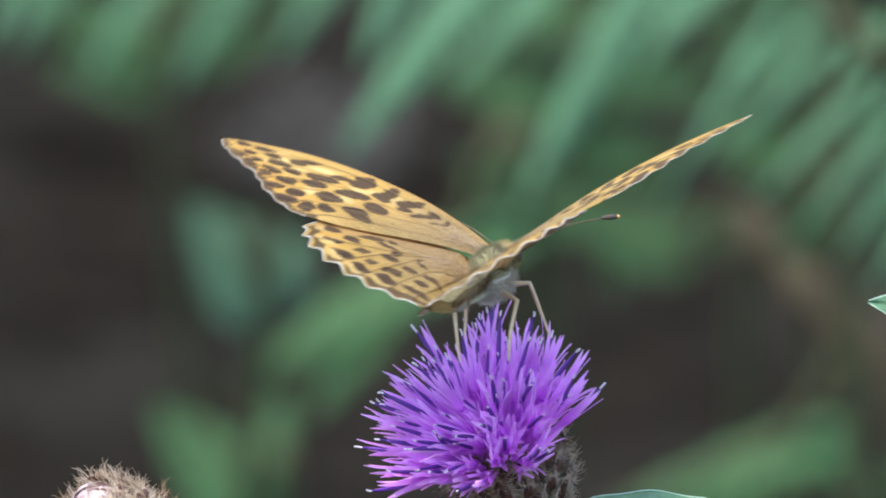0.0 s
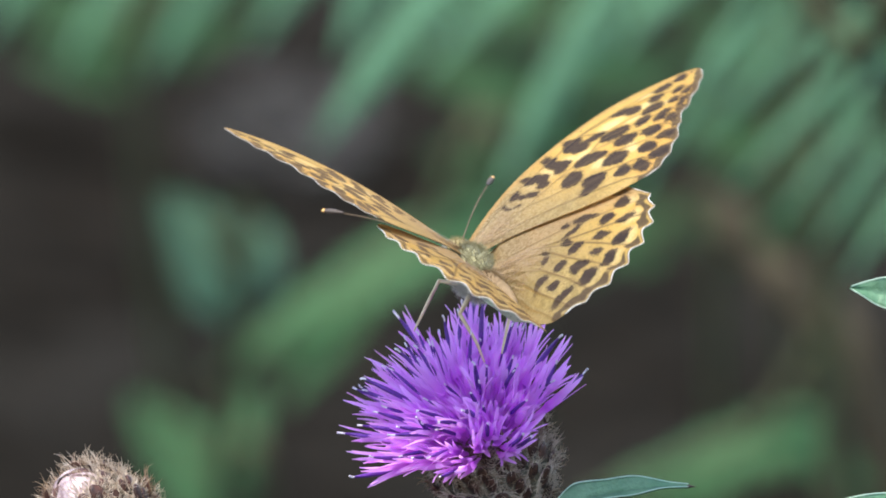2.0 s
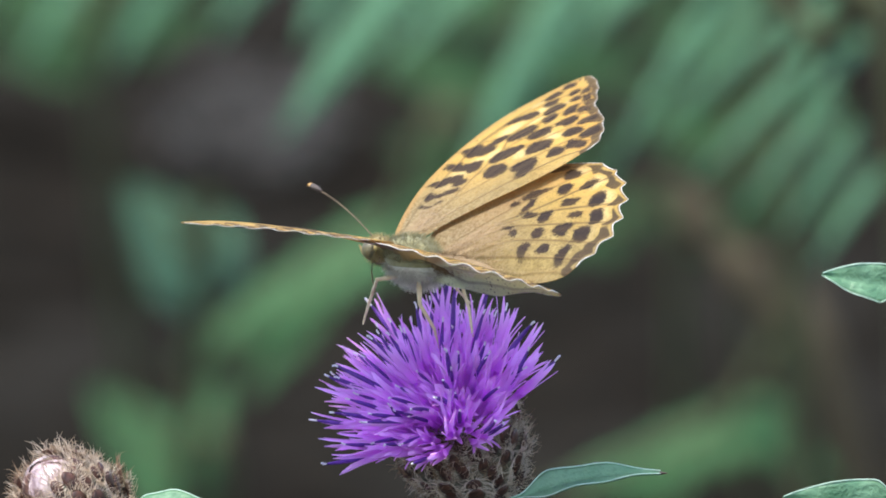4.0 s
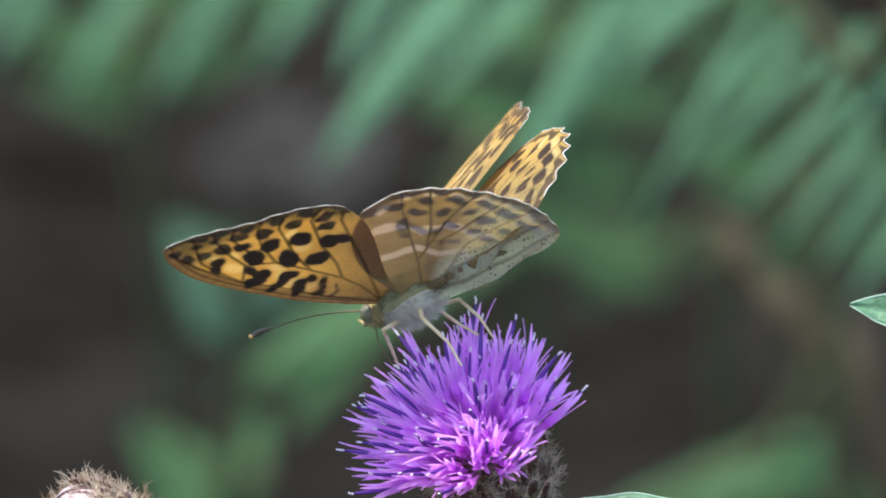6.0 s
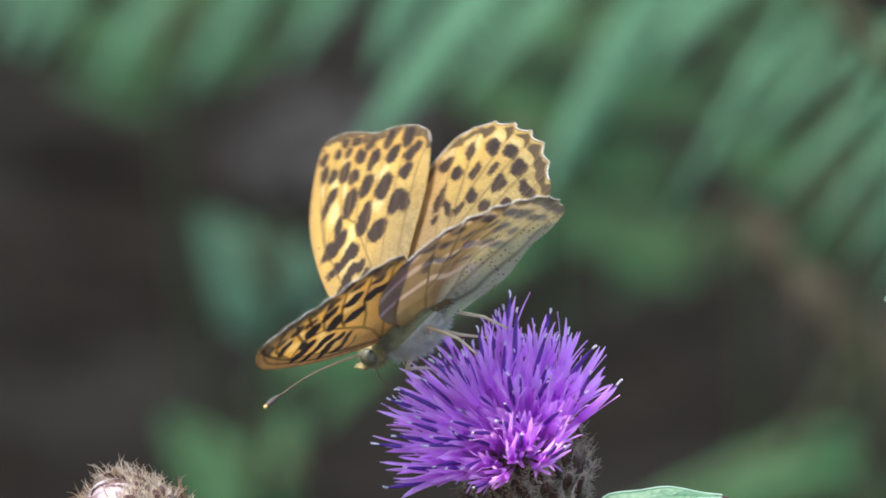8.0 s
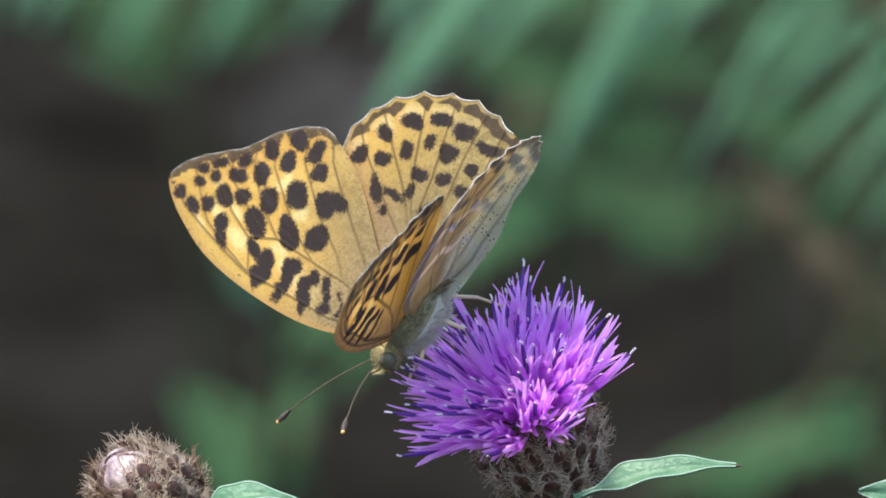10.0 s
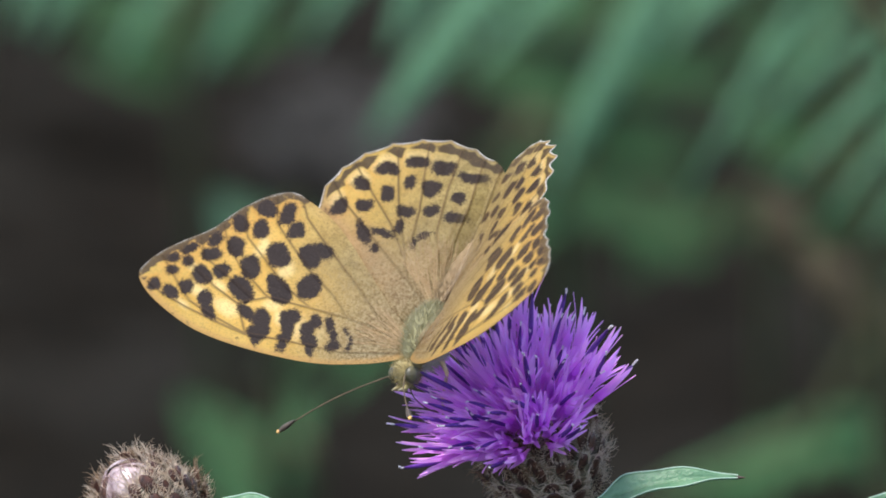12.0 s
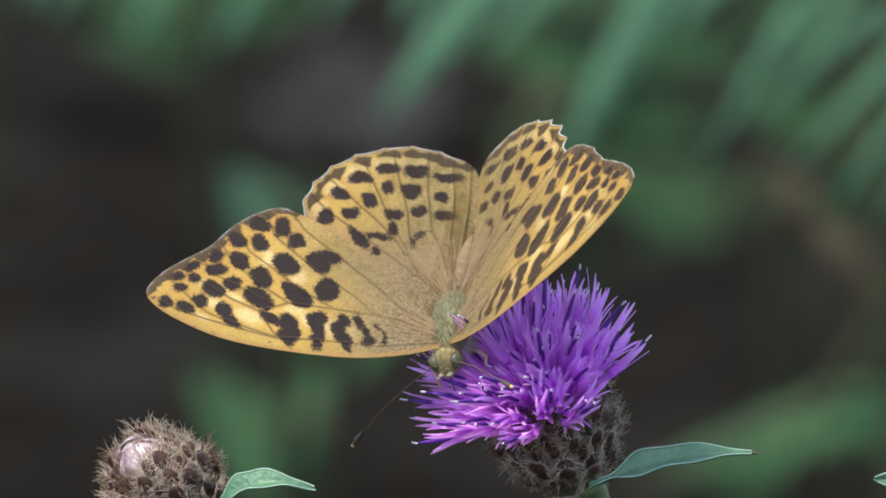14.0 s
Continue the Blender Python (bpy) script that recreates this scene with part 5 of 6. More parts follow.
def motions():
    body_rows = [
        (0.0, pose(0.00180, -0.00002, 0.61662, 3.3, -5.3, -17.8)),
        (0.2, pose(0.00266, -0.00003, 0.61580, 1.6, -4.6, -9.9)),
        (0.5, pose(0.00220, -0.00006, 0.61637, 3.0, -2.5, -5.2)),
        (0.8, pose(0.00409, -0.00005, 0.61601, -5.9, -4.2, -0.3)),
        (1.0, pose(0.00351, -0.00005, 0.61642, -1.0, -5.6, 4.6)),
        (1.3, pose(0.00332, -0.00006, 0.61563, 0.9, -2.7, 12.0)),
        (1.5, pose(0.00418, -0.00007, 0.61457, 5.5, -3.3, 16.5)),
        (1.7, pose(0.00350, -0.00005, 0.61474, 11.8, -1.2, 13.2)),
        (2.0, pose(0.00246, -0.00001, 0.61491, 6.1, -6.7, 19.7)),
        (2.3, pose(0.00217, -0.00003, 0.61463, 2.2, -8.8, 30.4)),
        (2.5, pose(0.00195, -0.00004, 0.61391, -3.2, -7.4, 34.1)),
        (2.7, pose(0.00235, -0.00003, 0.61373, -4.1, -5.1, 29.7)),
        (3.0, pose(0.00172, -0.00001, 0.61433, 1.8, -4.0, 32.9)),
        (5.5, pose(-0.00352, -0.00009, 0.61490, -16.8, 0.3, 54.6)),
        (5.8, pose(-0.00402, -0.00008, 0.61449, -25.5, 3.1, 49.7)),
        (6.0, pose(-0.00501, -0.00008, 0.61424, -30.4, 2.0, 49.9)),
        (6.2, pose(-0.00476, -0.00006, 0.61418, -33.8, 2.0, 49.5)),
        (6.5, pose(-0.00452, -0.00002, 0.61435, -23.2, -0.4, 67.0)),
        (6.7, pose(-0.00513, -0.00003, 0.61375, -23.3, -2.7, 71.7)),
        (7.0, pose(-0.00674, -0.00005, 0.61166, -34.9, -5.3, 63.9)),
        (7.3, pose(-0.00752, 0.00000, 0.61184, -32.2, -4.9, 77.9)),
        (7.5, pose(-0.00825, 0.00004, 0.61069, -39.4, -3.1, 80.7)),
        (7.7, pose(-0.00732, 0.00006, 0.61023, -46.8, -5.6, 78.8)),
        (8.0, pose(-0.00912, 0.00009, 0.61000, -41.9, -5.0, 80.5)),
        (8.2, pose(-0.00931, 0.00009, 0.60996, -36.1, -6.0, 78.9)),
        (8.5, pose(-0.01008, 0.00008, 0.60906, -43.5, -1.6, 83.3)),
        (11.0, pose(-0.01039, -0.00002, 0.60695, -54.4, -3.2, 130.8)),
        (11.5, pose(-0.00995, -0.00004, 0.60660, -52.8, 4.5, 133.6)),
        (12.5, pose(-0.00917, -0.00001, 0.60670, -41.2, 4.8, 145.0)),
        (13.0, pose(-0.00966, -0.00000, 0.60693, -41.0, 7.0, 150.2)),
        (13.5, pose(-0.00791, -0.00005, 0.60583, -37.4, 10.2, 160.0)),
        (14.0, pose(-0.00811, -0.00012, 0.60460, -38.3, 9.8, 163.2)),
    ]
    left_fore_rows = [
        (0.0, pose(0.00033, 0.00396, 0.00119, -4.7, 25.9, -6.7)),
        (0.2, pose(0.00033, 0.00396, 0.00119, -6.2, 31.9, -10.6)),
        (0.5, pose(0.00033, 0.00396, 0.00119, -4.7, 20.6, -7.8)),
        (0.8, pose(0.00033, 0.00396, 0.00119, -7.0, 38.1, -8.8)),
        (1.0, pose(0.00033, 0.00396, 0.00119, -4.8, 30.1, -9.2)),
        (1.3, pose(0.00033, 0.00396, 0.00119, -4.6, 33.3, -10.1)),
        (1.5, pose(0.00033, 0.00396, 0.00119, -5.0, 36.7, -8.8)),
        (1.7, pose(0.00033, 0.00396, 0.00119, -0.1, 25.3, -1.7)),
        (2.0, pose(0.00033, 0.00396, 0.00119, -5.4, 36.6, -7.5)),
        (2.3, pose(0.00033, 0.00396, 0.00119, -4.2, 19.3, -7.7)),
        (2.5, pose(0.00033, 0.00396, 0.00119, -7.6, 33.8, -6.9)),
        (2.7, pose(0.00033, 0.00396, 0.00119, -5.3, 34.5, -4.6)),
        (3.0, pose(0.00033, 0.00396, 0.00119, -6.6, 22.9, -8.2)),
        (5.5, pose(0.00033, 0.00396, 0.00119, -6.6, 15.9, -9.0)),
        (5.8, pose(0.00033, 0.00396, 0.00119, -6.9, 19.5, -7.8)),
        (6.0, pose(0.00033, 0.00396, 0.00119, -8.1, 16.7, -8.1)),
        (6.2, pose(0.00033, 0.00396, 0.00119, -6.7, 17.7, -7.2)),
        (6.5, pose(0.00033, 0.00396, 0.00119, -9.0, 29.0, -9.9)),
        (6.7, pose(0.00033, 0.00396, 0.00119, -7.6, 20.8, -10.0)),
        (7.0, pose(0.00033, 0.00396, 0.00119, -7.3, 21.2, -10.6)),
        (7.3, pose(0.00033, 0.00396, 0.00119, -7.7, 20.5, -10.8)),
        (7.5, pose(0.00033, 0.00396, 0.00119, -7.2, 11.9, -10.2)),
        (7.7, pose(0.00033, 0.00396, 0.00119, -7.7, 26.6, -9.4)),
        (8.0, pose(0.00033, 0.00396, 0.00119, -6.2, 18.9, -9.5)),
        (8.2, pose(0.00033, 0.00396, 0.00119, -5.6, 14.0, -9.9)),
        (8.5, pose(0.00033, 0.00396, 0.00119, -5.7, 23.6, -9.8)),
        (11.0, pose(0.00033, 0.00396, 0.00119, -7.1, 42.9, -10.4)),
        (11.5, pose(0.00033, 0.00396, 0.00119, -8.2, 28.9, -11.9)),
        (12.5, pose(0.00033, 0.00396, 0.00119, -1.7, 27.9, -4.7)),
        (13.0, pose(0.00033, 0.00396, 0.00119, -2.7, 35.4, -4.0)),
        (13.5, pose(0.00033, 0.00396, 0.00119, -2.2, 32.2, -4.8)),
        (14.0, pose(0.00033, 0.00396, 0.00119, -2.9, 35.5, -4.4)),
    ]
    right_fore_rows = [
        (0.0, pose(-0.00033, 0.00396, 0.00119, -7.0, -25.3, 11.9)),
        (0.2, pose(-0.00033, 0.00396, 0.00119, -14.2, -24.1, 21.8)),
        (0.5, pose(-0.00033, 0.00396, 0.00119, -8.3, -10.8, 12.1)),
        (0.8, pose(-0.00033, 0.00396, 0.00119, -8.9, -15.9, 11.3)),
        (1.0, pose(-0.00033, 0.00396, 0.00119, -7.5, -11.2, 15.9)),
        (1.3, pose(-0.00033, 0.00396, 0.00119, -7.4, -20.6, 13.8)),
        (1.5, pose(-0.00033, 0.00396, 0.00119, -7.2, -22.5, 10.2)),
        (1.7, pose(-0.00033, 0.00396, 0.00119, -6.6, -16.3, 12.7)),
        (2.0, pose(-0.00033, 0.00396, 0.00119, -7.2, -28.1, 10.8)),
        (2.3, pose(-0.00033, 0.00396, 0.00119, -8.4, -12.8, 13.7)),
        (2.5, pose(-0.00033, 0.00396, 0.00119, -11.4, -28.5, 10.1)),
        (2.7, pose(-0.00033, 0.00396, 0.00119, -11.0, -26.7, 7.5)),
        (3.0, pose(-0.00033, 0.00396, 0.00119, -11.0, -21.0, 7.3)),
        (5.5, pose(-0.00033, 0.00396, 0.00119, -11.7, -26.9, 2.2)),
        (5.8, pose(-0.00033, 0.00396, 0.00119, -16.0, -39.0, 4.9)),
        (6.0, pose(-0.00033, 0.00396, 0.00119, -13.1, -32.3, 1.5)),
        (6.2, pose(-0.00033, 0.00396, 0.00119, -10.8, -34.5, 1.1)),
        (6.5, pose(-0.00033, 0.00396, 0.00119, -12.7, -45.2, 6.6)),
        (6.7, pose(-0.00033, 0.00396, 0.00119, -12.7, -37.4, 7.6)),
        (7.0, pose(-0.00033, 0.00396, 0.00119, -13.7, -39.5, 6.6)),
        (7.3, pose(-0.00033, 0.00396, 0.00119, -11.0, -26.1, 8.9)),
        (7.5, pose(-0.00033, 0.00396, 0.00119, -9.7, -25.8, 9.0)),
        (7.7, pose(-0.00033, 0.00396, 0.00119, -16.1, -43.6, 12.0)),
        (8.0, pose(-0.00033, 0.00396, 0.00119, -11.8, -31.7, 8.1)),
        (8.2, pose(-0.00033, 0.00396, 0.00119, -11.9, -24.9, 10.9)),
        (8.5, pose(-0.00033, 0.00396, 0.00119, -11.6, -35.8, 6.7)),
        (11.0, pose(-0.00033, 0.00396, 0.00119, -9.3, -31.9, 8.1)),
        (11.5, pose(-0.00033, 0.00396, 0.00119, -8.1, -28.1, 9.9)),
        (12.5, pose(-0.00033, 0.00396, 0.00119, -9.8, -21.3, 8.5)),
        (13.0, pose(-0.00033, 0.00396, 0.00119, -8.7, -24.0, 7.2)),
        (13.5, pose(-0.00033, 0.00396, 0.00119, -8.3, -19.7, 8.0)),
        (14.0, pose(-0.00033, 0.00396, 0.00119, -7.9, -23.6, 9.6)),
    ]
    left_hind_rows = [
        (0.0, pose(0.00033, -0.00146, 0.00074, 0.8, 26.9, 6.4)),
        (0.2, pose(0.00033, -0.00146, 0.00074, 1.3, 34.1, 4.1)),
        (0.5, pose(0.00033, -0.00146, 0.00074, 4.3, 23.4, 3.6)),
        (0.8, pose(0.00033, -0.00146, 0.00074, 5.6, 41.1, 5.9)),
        (1.0, pose(0.00033, -0.00146, 0.00074, 5.6, 32.5, 5.3)),
        (1.3, pose(0.00033, -0.00146, 0.00074, 3.1, 34.9, 3.6)),
        (1.5, pose(0.00033, -0.00146, 0.00074, 4.3, 38.3, 6.7)),
        (1.7, pose(0.00033, -0.00146, 0.00074, 3.4, 26.0, 3.6)),
        (2.0, pose(0.00033, -0.00146, 0.00074, 7.1, 36.3, 8.8)),
        (2.3, pose(0.00033, -0.00146, 0.00074, 7.4, 21.9, 6.7)),
        (2.5, pose(0.00033, -0.00146, 0.00074, 9.7, 40.0, 9.1)),
        (2.7, pose(0.00033, -0.00146, 0.00074, 9.5, 39.9, 10.4)),
        (3.0, pose(0.00033, -0.00146, 0.00074, 6.5, 28.4, 7.7)),
        (5.5, pose(0.00033, -0.00146, 0.00074, 9.2, 21.8, 9.5)),
        (5.8, pose(0.00033, -0.00146, 0.00074, 10.4, 27.6, 12.5)),
        (6.0, pose(0.00033, -0.00146, 0.00074, 10.1, 25.8, 13.4)),
        (6.2, pose(0.00033, -0.00146, 0.00074, 13.6, 25.8, 16.8)),
        (6.5, pose(0.00033, -0.00146, 0.00074, 10.8, 36.0, 10.0)),
        (6.7, pose(0.00033, -0.00146, 0.00074, 8.9, 28.2, 4.7)),
        (7.0, pose(0.00033, -0.00146, 0.00074, 10.0, 27.3, 11.3)),
        (7.3, pose(0.00033, -0.00146, 0.00074, 9.2, 27.6, 6.6)),
        (7.5, pose(0.00033, -0.00146, 0.00074, 7.3, 18.1, 6.9)),
        (7.7, pose(0.00033, -0.00146, 0.00074, 8.3, 33.2, 9.5)),
        (8.0, pose(0.00033, -0.00146, 0.00074, 7.9, 24.8, 7.9)),
        (8.2, pose(0.00033, -0.00146, 0.00074, 6.4, 19.6, 2.3)),
        (8.5, pose(0.00033, -0.00146, 0.00074, 8.3, 29.4, 10.6)),
        (11.0, pose(0.00033, -0.00146, 0.00074, 10.0, 42.7, 4.1)),
        (11.5, pose(0.00033, -0.00146, 0.00074, 5.2, 30.1, 7.5)),
        (12.5, pose(0.00033, -0.00146, 0.00074, 0.4, 28.2, 1.7)),
        (13.0, pose(0.00033, -0.00146, 0.00074, -1.1, 34.3, 0.7)),
        (13.5, pose(0.00033, -0.00146, 0.00074, 0.2, 33.0, 1.2)),
        (14.0, pose(0.00033, -0.00146, 0.00074, -0.7, 36.2, 1.2)),
    ]
    right_hind_rows = [
        (0.0, pose(-0.00033, -0.00146, 0.00074, 1.7, -28.3, -9.6)),
        (0.2, pose(-0.00033, -0.00146, 0.00074, 4.7, -30.0, -11.6)),
        (0.5, pose(-0.00033, -0.00146, 0.00074, 3.0, -15.7, -4.9)),
        (0.8, pose(-0.00033, -0.00146, 0.00074, 4.6, -20.4, -7.1)),
        (1.0, pose(-0.00033, -0.00146, 0.00074, 4.4, -15.8, -6.6)),
        (1.3, pose(-0.00033, -0.00146, 0.00074, 3.0, -23.9, -3.5)),
        (1.5, pose(-0.00033, -0.00146, 0.00074, 2.7, -25.2, -4.1)),
        (1.7, pose(-0.00033, -0.00146, 0.00074, 2.0, -19.6, -2.8)),
        (2.0, pose(-0.00033, -0.00146, 0.00074, 2.7, -30.1, -3.9)),
        (2.3, pose(-0.00033, -0.00146, 0.00074, 1.4, -17.7, -5.9)),
        (2.5, pose(-0.00033, -0.00146, 0.00074, 1.0, -32.4, -5.3)),
        (2.7, pose(-0.00033, -0.00146, 0.00074, 0.8, -31.1, -5.0)),
        (3.0, pose(-0.00033, -0.00146, 0.00074, 0.4, -25.9, -4.3)),
        (5.5, pose(-0.00033, -0.00146, 0.00074, 3.2, -30.5, -8.3)),
        (5.8, pose(-0.00033, -0.00146, 0.00074, 3.6, -43.0, -10.5)),
        (6.0, pose(-0.00033, -0.00146, 0.00074, 1.7, -37.0, -8.6)),
        (6.2, pose(-0.00033, -0.00146, 0.00074, 3.6, -38.1, -11.7)),
        (6.5, pose(-0.00033, -0.00146, 0.00074, 2.5, -46.1, -8.5)),
        (6.7, pose(-0.00033, -0.00146, 0.00074, 0.4, -39.3, -6.1)),
        (7.0, pose(-0.00033, -0.00146, 0.00074, 1.2, -42.6, -8.2)),
        (7.3, pose(-0.00033, -0.00146, 0.00074, -0.5, -28.2, -3.7)),
        (7.5, pose(-0.00033, -0.00146, 0.00074, 2.0, -27.6, -4.7)),
        (7.7, pose(-0.00033, -0.00146, 0.00074, -0.1, -44.6, -3.7)),
        (8.0, pose(-0.00033, -0.00146, 0.00074, 1.0, -34.0, -5.3)),
        (8.2, pose(-0.00033, -0.00146, 0.00074, -0.7, -28.3, -3.5)),
        (8.5, pose(-0.00033, -0.00146, 0.00074, -0.0, -38.4, -6.9)),
        (11.0, pose(-0.00033, -0.00146, 0.00074, -0.5, -33.5, -6.5)),
        (11.5, pose(-0.00033, -0.00146, 0.00074, 4.5, -28.9, -5.0)),
        (12.5, pose(-0.00033, -0.00146, 0.00074, -0.3, -23.7, -5.9)),
        (13.0, pose(-0.00033, -0.00146, 0.00074, -1.1, -25.9, -4.8)),
        (13.5, pose(-0.00033, -0.00146, 0.00074, -2.6, -20.4, -5.4)),
        (14.0, pose(-0.00033, -0.00146, 0.00074, -0.4, -25.1, -4.4)),
    ]
    left_antenna_rows = [
        (0.0, pose(-0.00060, 0.00750, 0.00149, 4.2, 3.0, 5.1)),
        (0.5, pose(-0.00060, 0.00750, 0.00149, 7.4, 6.8, -2.4)),
        (1.5, pose(-0.00060, 0.00750, 0.00149, 5.1, 3.9, 5.5)),
        (2.0, pose(-0.00060, 0.00750, 0.00149, 9.3, 6.9, 7.0)),
        (2.5, pose(-0.00060, 0.00750, 0.00149, 3.2, 2.9, -5.2)),
        (3.0, pose(-0.00060, 0.00750, 0.00149, 5.4, 4.3, -1.4)),
        (5.5, pose(-0.00060, 0.00750, 0.00149, 12.0, 4.4, 22.1)),
        (6.0, pose(-0.00060, 0.00750, 0.00149, 4.4, -2.4, 32.1)),
        (6.5, pose(-0.00060, 0.00750, 0.00149, 10.3, 5.6, 16.7)),
        (7.0, pose(-0.00060, 0.00750, 0.00149, 7.0, 2.3, 20.7)),
        (7.5, pose(-0.00060, 0.00750, 0.00149, 9.5, 5.4, 14.8)),
        (8.0, pose(-0.00060, 0.00750, 0.00149, 12.2, 7.4, 15.4)),
        (8.5, pose(-0.00060, 0.00750, 0.00149, 10.4, 6.1, 13.7)),
        (11.0, pose(-0.00060, 0.00750, 0.00149, 18.4, 13.9, 8.5)),
        (14.0, pose(-0.00060, 0.00750, 0.00149, 16.3, 12.2, 7.4)),
    ]
    right_antenna_rows = [
        (0.0, pose(0.00060, 0.00750, 0.00149, 0.2, -0.4, 6.4)),
        (0.5, pose(0.00060, 0.00750, 0.00149, 7.1, -4.7, -4.1)),
        (2.0, pose(0.00060, 0.00750, 0.00149, 6.8, -5.8, 4.6)),
        (2.5, pose(0.00060, 0.00750, 0.00149, 2.9, -2.3, 0.1)),
        (3.0, pose(0.00060, 0.00750, 0.00149, 10.2, -8.3, 0.1)),
        (5.5, pose(0.00060, 0.00750, 0.00149, 5.3, -11.4, 57.9)),
        (6.0, pose(0.00060, 0.00750, 0.00149, 5.7, -11.7, 56.5)),
        (6.5, pose(0.00060, 0.00750, 0.00149, 5.2, -9.2, 39.4)),
        (7.0, pose(0.00060, 0.00750, 0.00149, 3.6, -8.4, 47.7)),
        (7.5, pose(0.00060, 0.00750, 0.00149, 1.8, -4.8, 21.2)),
        (8.0, pose(0.00060, 0.00750, 0.00149, 4.1, -6.7, 23.4)),
        (8.5, pose(0.00060, 0.00750, 0.00149, 3.4, -5.3, 16.9)),
        (11.0, pose(0.00060, 0.00750, 0.00149, -3.7, 0.3, -8.9)),
        (11.5, pose(0.00060, 0.00750, 0.00149, 2.4, -3.7, -14.2)),
        (12.5, pose(0.00060, 0.00750, 0.00149, -9.3, 4.8, -23.3)),
        (13.0, pose(0.00060, 0.00750, 0.00149, -17.1, 7.3, -35.1)),
        (14.0, pose(0.00060, 0.00750, 0.00149, -32.2, 15.2, -37.3)),
    ]
    left_front_leg_rows = [
        (0.0, pose(-0.00100, 0.00220, -0.00160, -22.2, 14.8, 12.3)),
        (0.5, pose(-0.00100, 0.00220, -0.00160, -14.6, 9.2, 8.0)),
        (1.0, pose(-0.00100, 0.00220, -0.00160, -15.8, 32.9, 13.9)),
        (1.5, pose(-0.00100, 0.00220, -0.00160, 2.1, 25.6, 2.9)),
        (2.0, pose(-0.00100, 0.00220, -0.00160, 0.0, 30.0, 8.4)),
        (2.5, pose(-0.00100, 0.00220, -0.00160, 22.6, 21.1, -8.1)),
        (3.0, pose(-0.00100, 0.00220, -0.00160, 12.0, 13.1, -4.6)),
        (5.5, pose(-0.00100, 0.00220, -0.00160, 24.8, -9.0, -27.4)),
        (6.0, pose(-0.00100, 0.00220, -0.00160, 37.8, -11.7, -35.3)),
        (6.5, pose(-0.00100, 0.00220, -0.00160, 23.4, -18.0, -34.8)),
        (7.0, pose(-0.00100, 0.00220, -0.00160, 43.3, -21.6, -52.0)),
        (7.5, pose(-0.00100, 0.00220, -0.00160, 36.6, -33.6, -64.1)),
        (8.0, pose(-0.00100, 0.00220, -0.00160, 34.0, -39.6, -62.6)),
        (8.5, pose(-0.00100, 0.00220, -0.00160, 41.9, -29.5, -48.5)),
        (11.0, pose(-0.00100, 0.00220, -0.00160, 27.7, -19.5, -32.1)),
        (11.5, pose(-0.00100, 0.00220, -0.00160, 18.4, -12.9, -21.3)),
        (12.5, pose(-0.00100, 0.00220, -0.00160, 12.2, -8.6, -14.1)),
        (13.0, pose(-0.00100, 0.00220, -0.00160, 8.1, -5.7, -9.3)),
        (13.5, pose(-0.00100, 0.00220, -0.00160, 5.3, -3.8, -6.2)),
        (14.0, pose(-0.00100, 0.00220, -0.00160, 3.5, -2.5, -4.1)),
    ]
    left_rear_leg_rows = [
        (0.0, pose(-0.00100, -0.00060, -0.00160, 0.0, 0.0, 0.0)),
        (0.5, pose(-0.00100, -0.00060, -0.00160, 0.0, 0.0, 0.0)),
        (1.0, pose(-0.00100, -0.00060, -0.00160, 0.0, 0.0, 0.0)),
        (1.5, pose(-0.00100, -0.00060, -0.00160, 0.0, 0.0, 0.0)),
        (2.0, pose(-0.00100, -0.00060, -0.00160, 14.8, -13.8, 5.9)),
        (2.5, pose(-0.00100, -0.00060, -0.00160, -3.4, 2.0, 1.0)),
        (3.0, pose(-0.00100, -0.00060, -0.00160, 23.1, -22.7, 9.1)),
        (5.5, pose(-0.00100, -0.00060, -0.00160, 13.5, -20.7, 9.1)),
        (6.0, pose(-0.00100, -0.00060, -0.00160, 11.6, -12.5, 5.5)),
        (6.5, pose(-0.00100, -0.00060, -0.00160, 13.5, -11.7, 4.3)),
        (7.0, pose(-0.00100, -0.00060, -0.00160, -8.2, 25.1, -8.3)),
        (7.5, pose(-0.00100, -0.00060, -0.00160, -7.2, 31.6, -13.8)),
        (8.0, pose(-0.00100, -0.00060, -0.00160, -9.5, 27.3, -10.2)),
        (8.5, pose(-0.00100, -0.00060, -0.00160, 17.9, -23.3, 2.7)),
        (11.0, pose(-0.00100, -0.00060, -0.00160, 53.6, -24.0, 4.9)),
        (11.5, pose(-0.00100, -0.00060, -0.00160, 35.5, -15.9, 3.3)),
        (12.5, pose(-0.00100, -0.00060, -0.00160, 23.5, -10.5, 2.2)),
        (13.0, pose(-0.00100, -0.00060, -0.00160, 15.6, -7.0, 1.4)),
        (13.5, pose(-0.00100, -0.00060, -0.00160, 10.3, -4.6, 0.9)),
        (14.0, pose(-0.00100, -0.00060, -0.00160, 6.8, -3.1, 0.6)),
    ]
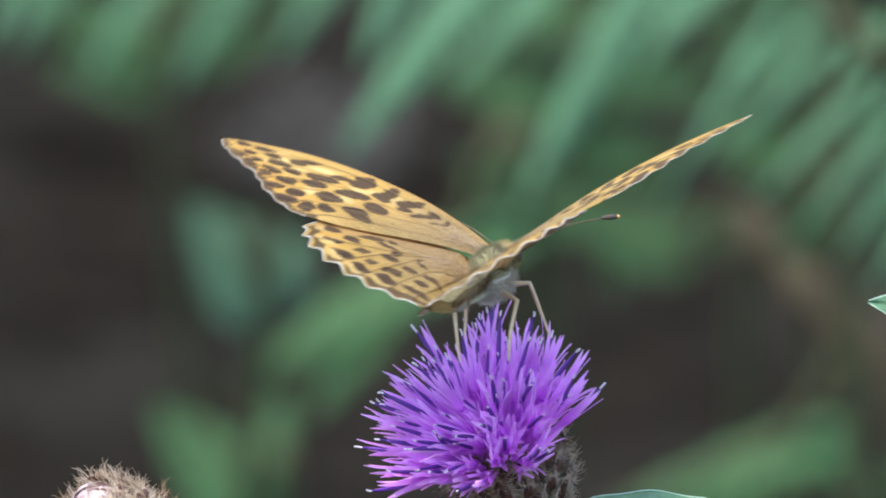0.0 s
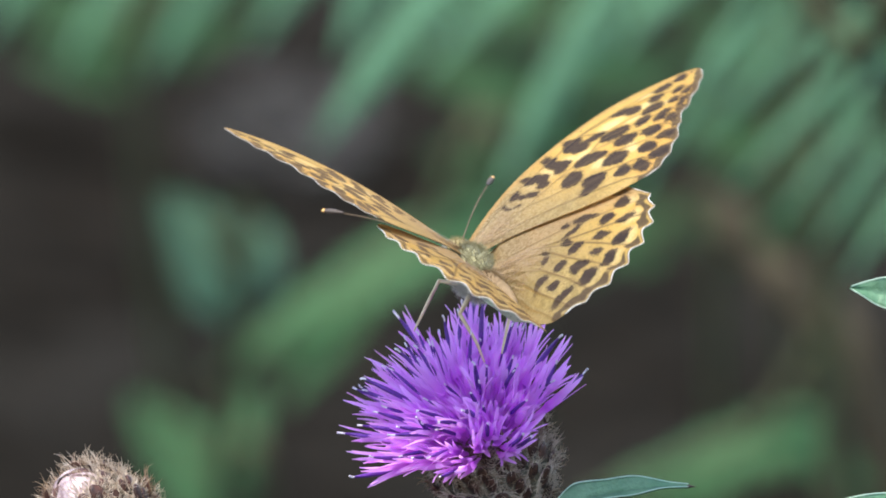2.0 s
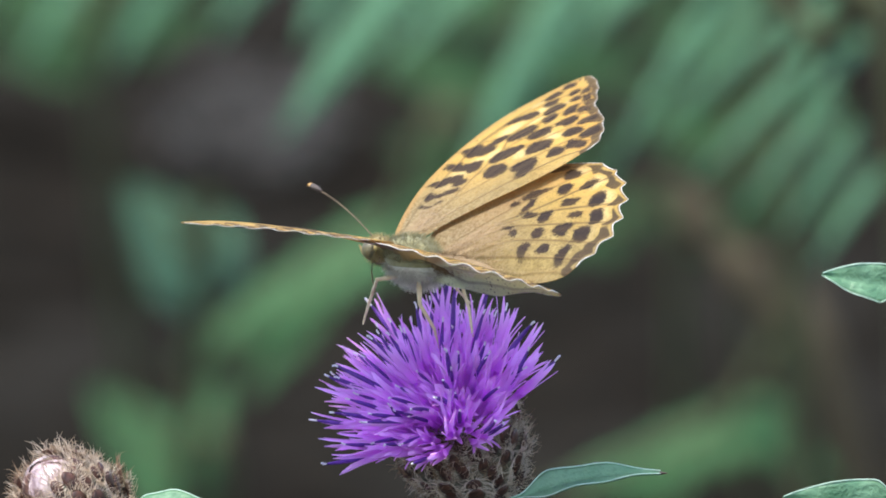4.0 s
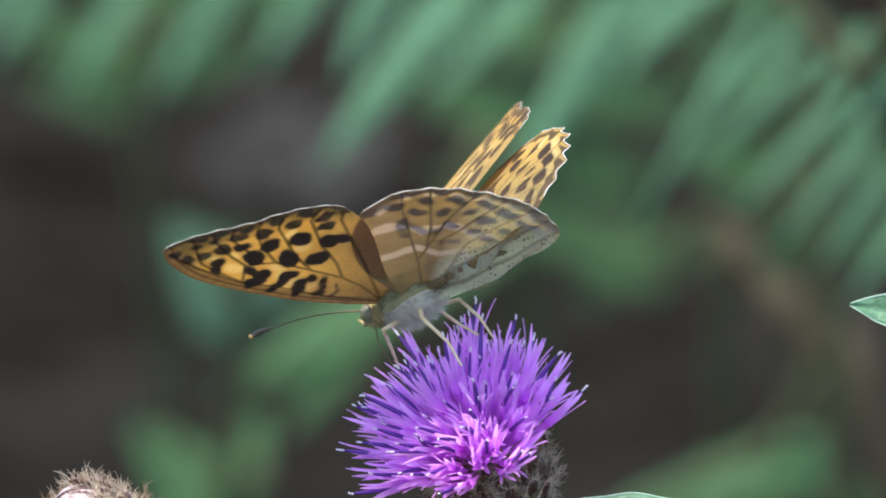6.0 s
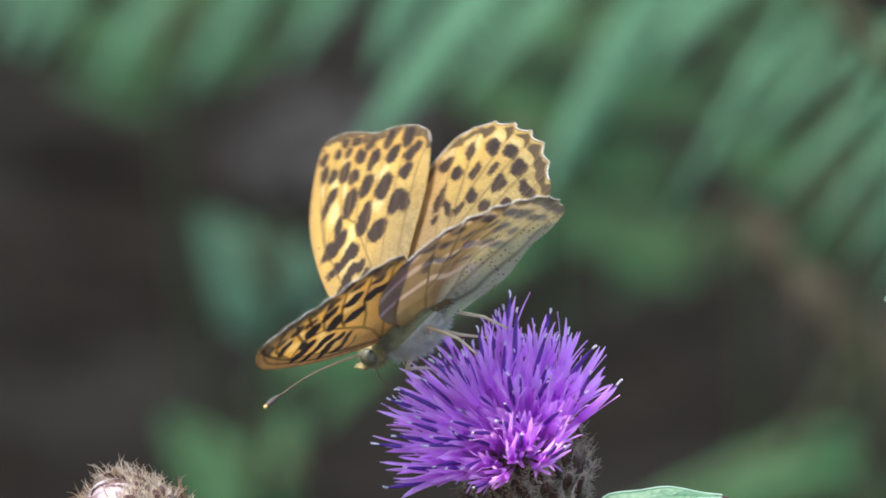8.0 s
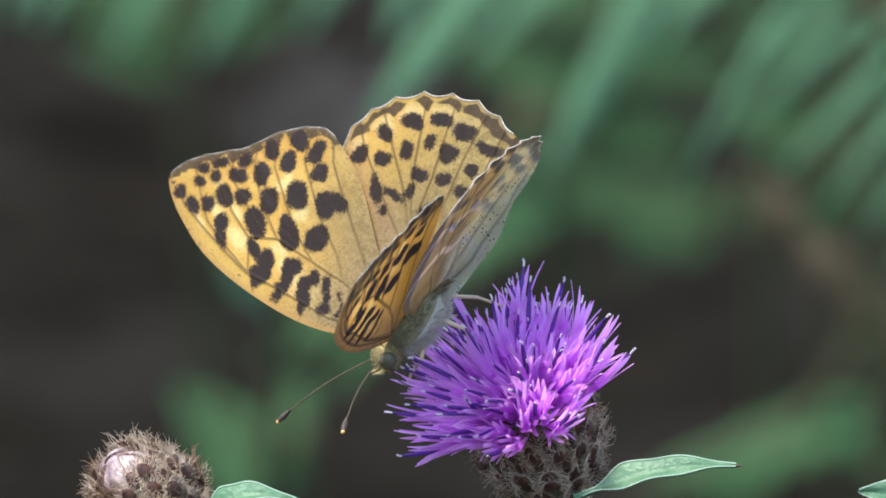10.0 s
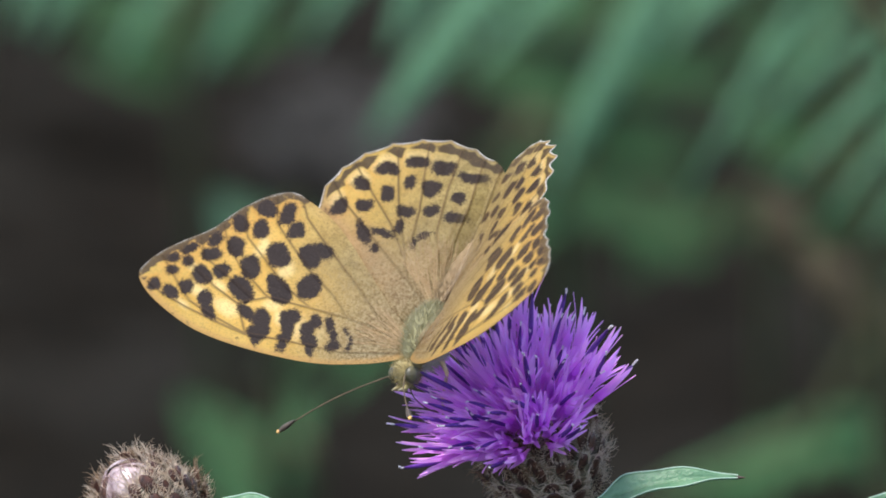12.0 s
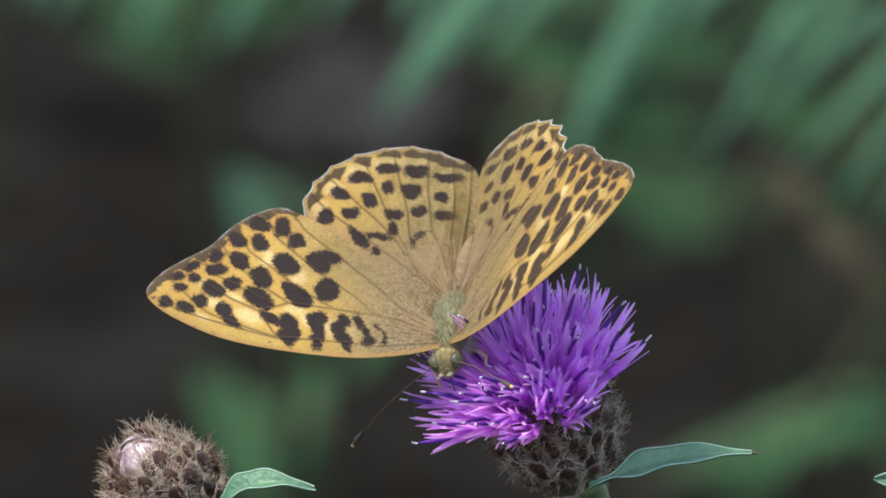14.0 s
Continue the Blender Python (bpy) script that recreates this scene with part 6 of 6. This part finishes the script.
    right_rear_leg_rows = [
        (0.0, pose(0.00100, -0.00060, -0.00160, 1.2, 2.0, -0.2)),
        (0.5, pose(0.00100, -0.00060, -0.00160, -6.1, 5.5, -4.6)),
        (1.0, pose(0.00100, -0.00060, -0.00160, 9.0, 15.2, -7.4)),
        (1.5, pose(0.00100, -0.00060, -0.00160, -24.9, 19.7, -19.9)),
        (2.0, pose(0.00100, -0.00060, -0.00160, -18.9, 14.7, -15.2)),
        (2.5, pose(0.00100, -0.00060, -0.00160, -20.0, 21.0, -22.6)),
        (3.0, pose(0.00100, -0.00060, -0.00160, -18.5, 15.7, -17.4)),
        (5.5, pose(0.00100, -0.00060, -0.00160, 8.1, -2.0, -0.4)),
        (6.0, pose(0.00100, -0.00060, -0.00160, -8.4, -2.7, -4.2)),
        (6.5, pose(0.00100, -0.00060, -0.00160, -16.2, 7.9, -15.1)),
        (7.0, pose(0.00100, -0.00060, -0.00160, -23.3, 6.1, -15.1)),
        (7.5, pose(0.00100, -0.00060, -0.00160, -17.1, 1.5, -7.8)),
        (8.0, pose(0.00100, -0.00060, -0.00160, -17.1, 0.6, -6.8)),
        (8.5, pose(0.00100, -0.00060, -0.00160, -16.2, 19.1, -19.5)),
        (11.0, pose(0.00100, -0.00060, -0.00160, -10.7, 12.6, -12.9)),
        (11.5, pose(0.00100, -0.00060, -0.00160, -7.1, 8.4, -8.5)),
        (12.5, pose(0.00100, -0.00060, -0.00160, -4.7, 5.5, -5.7)),
        (13.0, pose(0.00100, -0.00060, -0.00160, -3.1, 3.7, -3.7)),
        (13.5, pose(0.00100, -0.00060, -0.00160, -2.1, 2.4, -2.5)),
        (14.0, pose(0.00100, -0.00060, -0.00160, -1.4, 1.6, -1.6)),
    ]
    right_front_leg_rows = [
        (0.0, pose(0.00100, 0.00220, -0.00160, -8.5, -17.8, -9.7)),
        (0.5, pose(0.00100, 0.00220, -0.00160, -8.7, -22.7, -11.4)),
        (1.0, pose(0.00100, 0.00220, -0.00160, -4.8, -15.3, -7.2)),
        (1.5, pose(0.00100, 0.00220, -0.00160, -1.5, -24.6, -9.7)),
        (2.0, pose(0.00100, 0.00220, -0.00160, -14.8, -29.7, -18.2)),
        (2.5, pose(0.00100, 0.00220, -0.00160, -17.1, -39.3, -20.3)),
        (3.0, pose(0.00100, 0.00220, -0.00160, -22.2, -41.9, -23.2)),
        (5.5, pose(0.00100, 0.00220, -0.00160, -29.7, -39.9, -27.0)),
        (6.0, pose(0.00100, 0.00220, -0.00160, -30.9, -40.8, -26.1)),
        (6.5, pose(0.00100, 0.00220, -0.00160, -40.7, -34.9, -30.8)),
        (7.0, pose(0.00100, 0.00220, -0.00160, -41.0, -41.2, -26.9)),
        (7.5, pose(0.00100, 0.00220, -0.00160, -53.2, -31.9, -35.3)),
        (8.0, pose(0.00100, 0.00220, -0.00160, -56.1, -30.6, -34.3)),
        (8.5, pose(0.00100, 0.00220, -0.00160, -53.6, -35.4, -25.8)),
        (11.0, pose(0.00100, 0.00220, -0.00160, -35.5, -23.5, -17.1)),
        (11.5, pose(0.00100, 0.00220, -0.00160, -23.5, -15.5, -11.3)),
        (12.5, pose(0.00100, 0.00220, -0.00160, -15.6, -10.3, -7.5)),
        (13.0, pose(0.00100, 0.00220, -0.00160, -10.3, -6.8, -5.0)),
        (13.5, pose(0.00100, 0.00220, -0.00160, -6.8, -4.5, -3.3)),
        (14.0, pose(0.00100, 0.00220, -0.00160, -4.5, -3.0, -2.2)),
    ]
    walk(BUTTERFLY, body_rows)
    walk(WINGS["left_antenna"], left_antenna_rows)
    walk(WINGS["right_antenna"], right_antenna_rows)
    walk(WINGS["left_fore"], left_fore_rows)
    walk(WINGS["right_fore"], right_fore_rows)
    walk(WINGS["left_hind"], left_hind_rows)
    walk(WINGS["right_hind"], right_hind_rows)
    walk(WINGS["right_front_leg"], right_front_leg_rows)
    walk(WINGS["right_rear_leg"], right_rear_leg_rows)
    walk(WINGS["left_rear_leg"], left_rear_leg_rows)
    walk(WINGS["left_front_leg"], left_front_leg_rows)


motions()
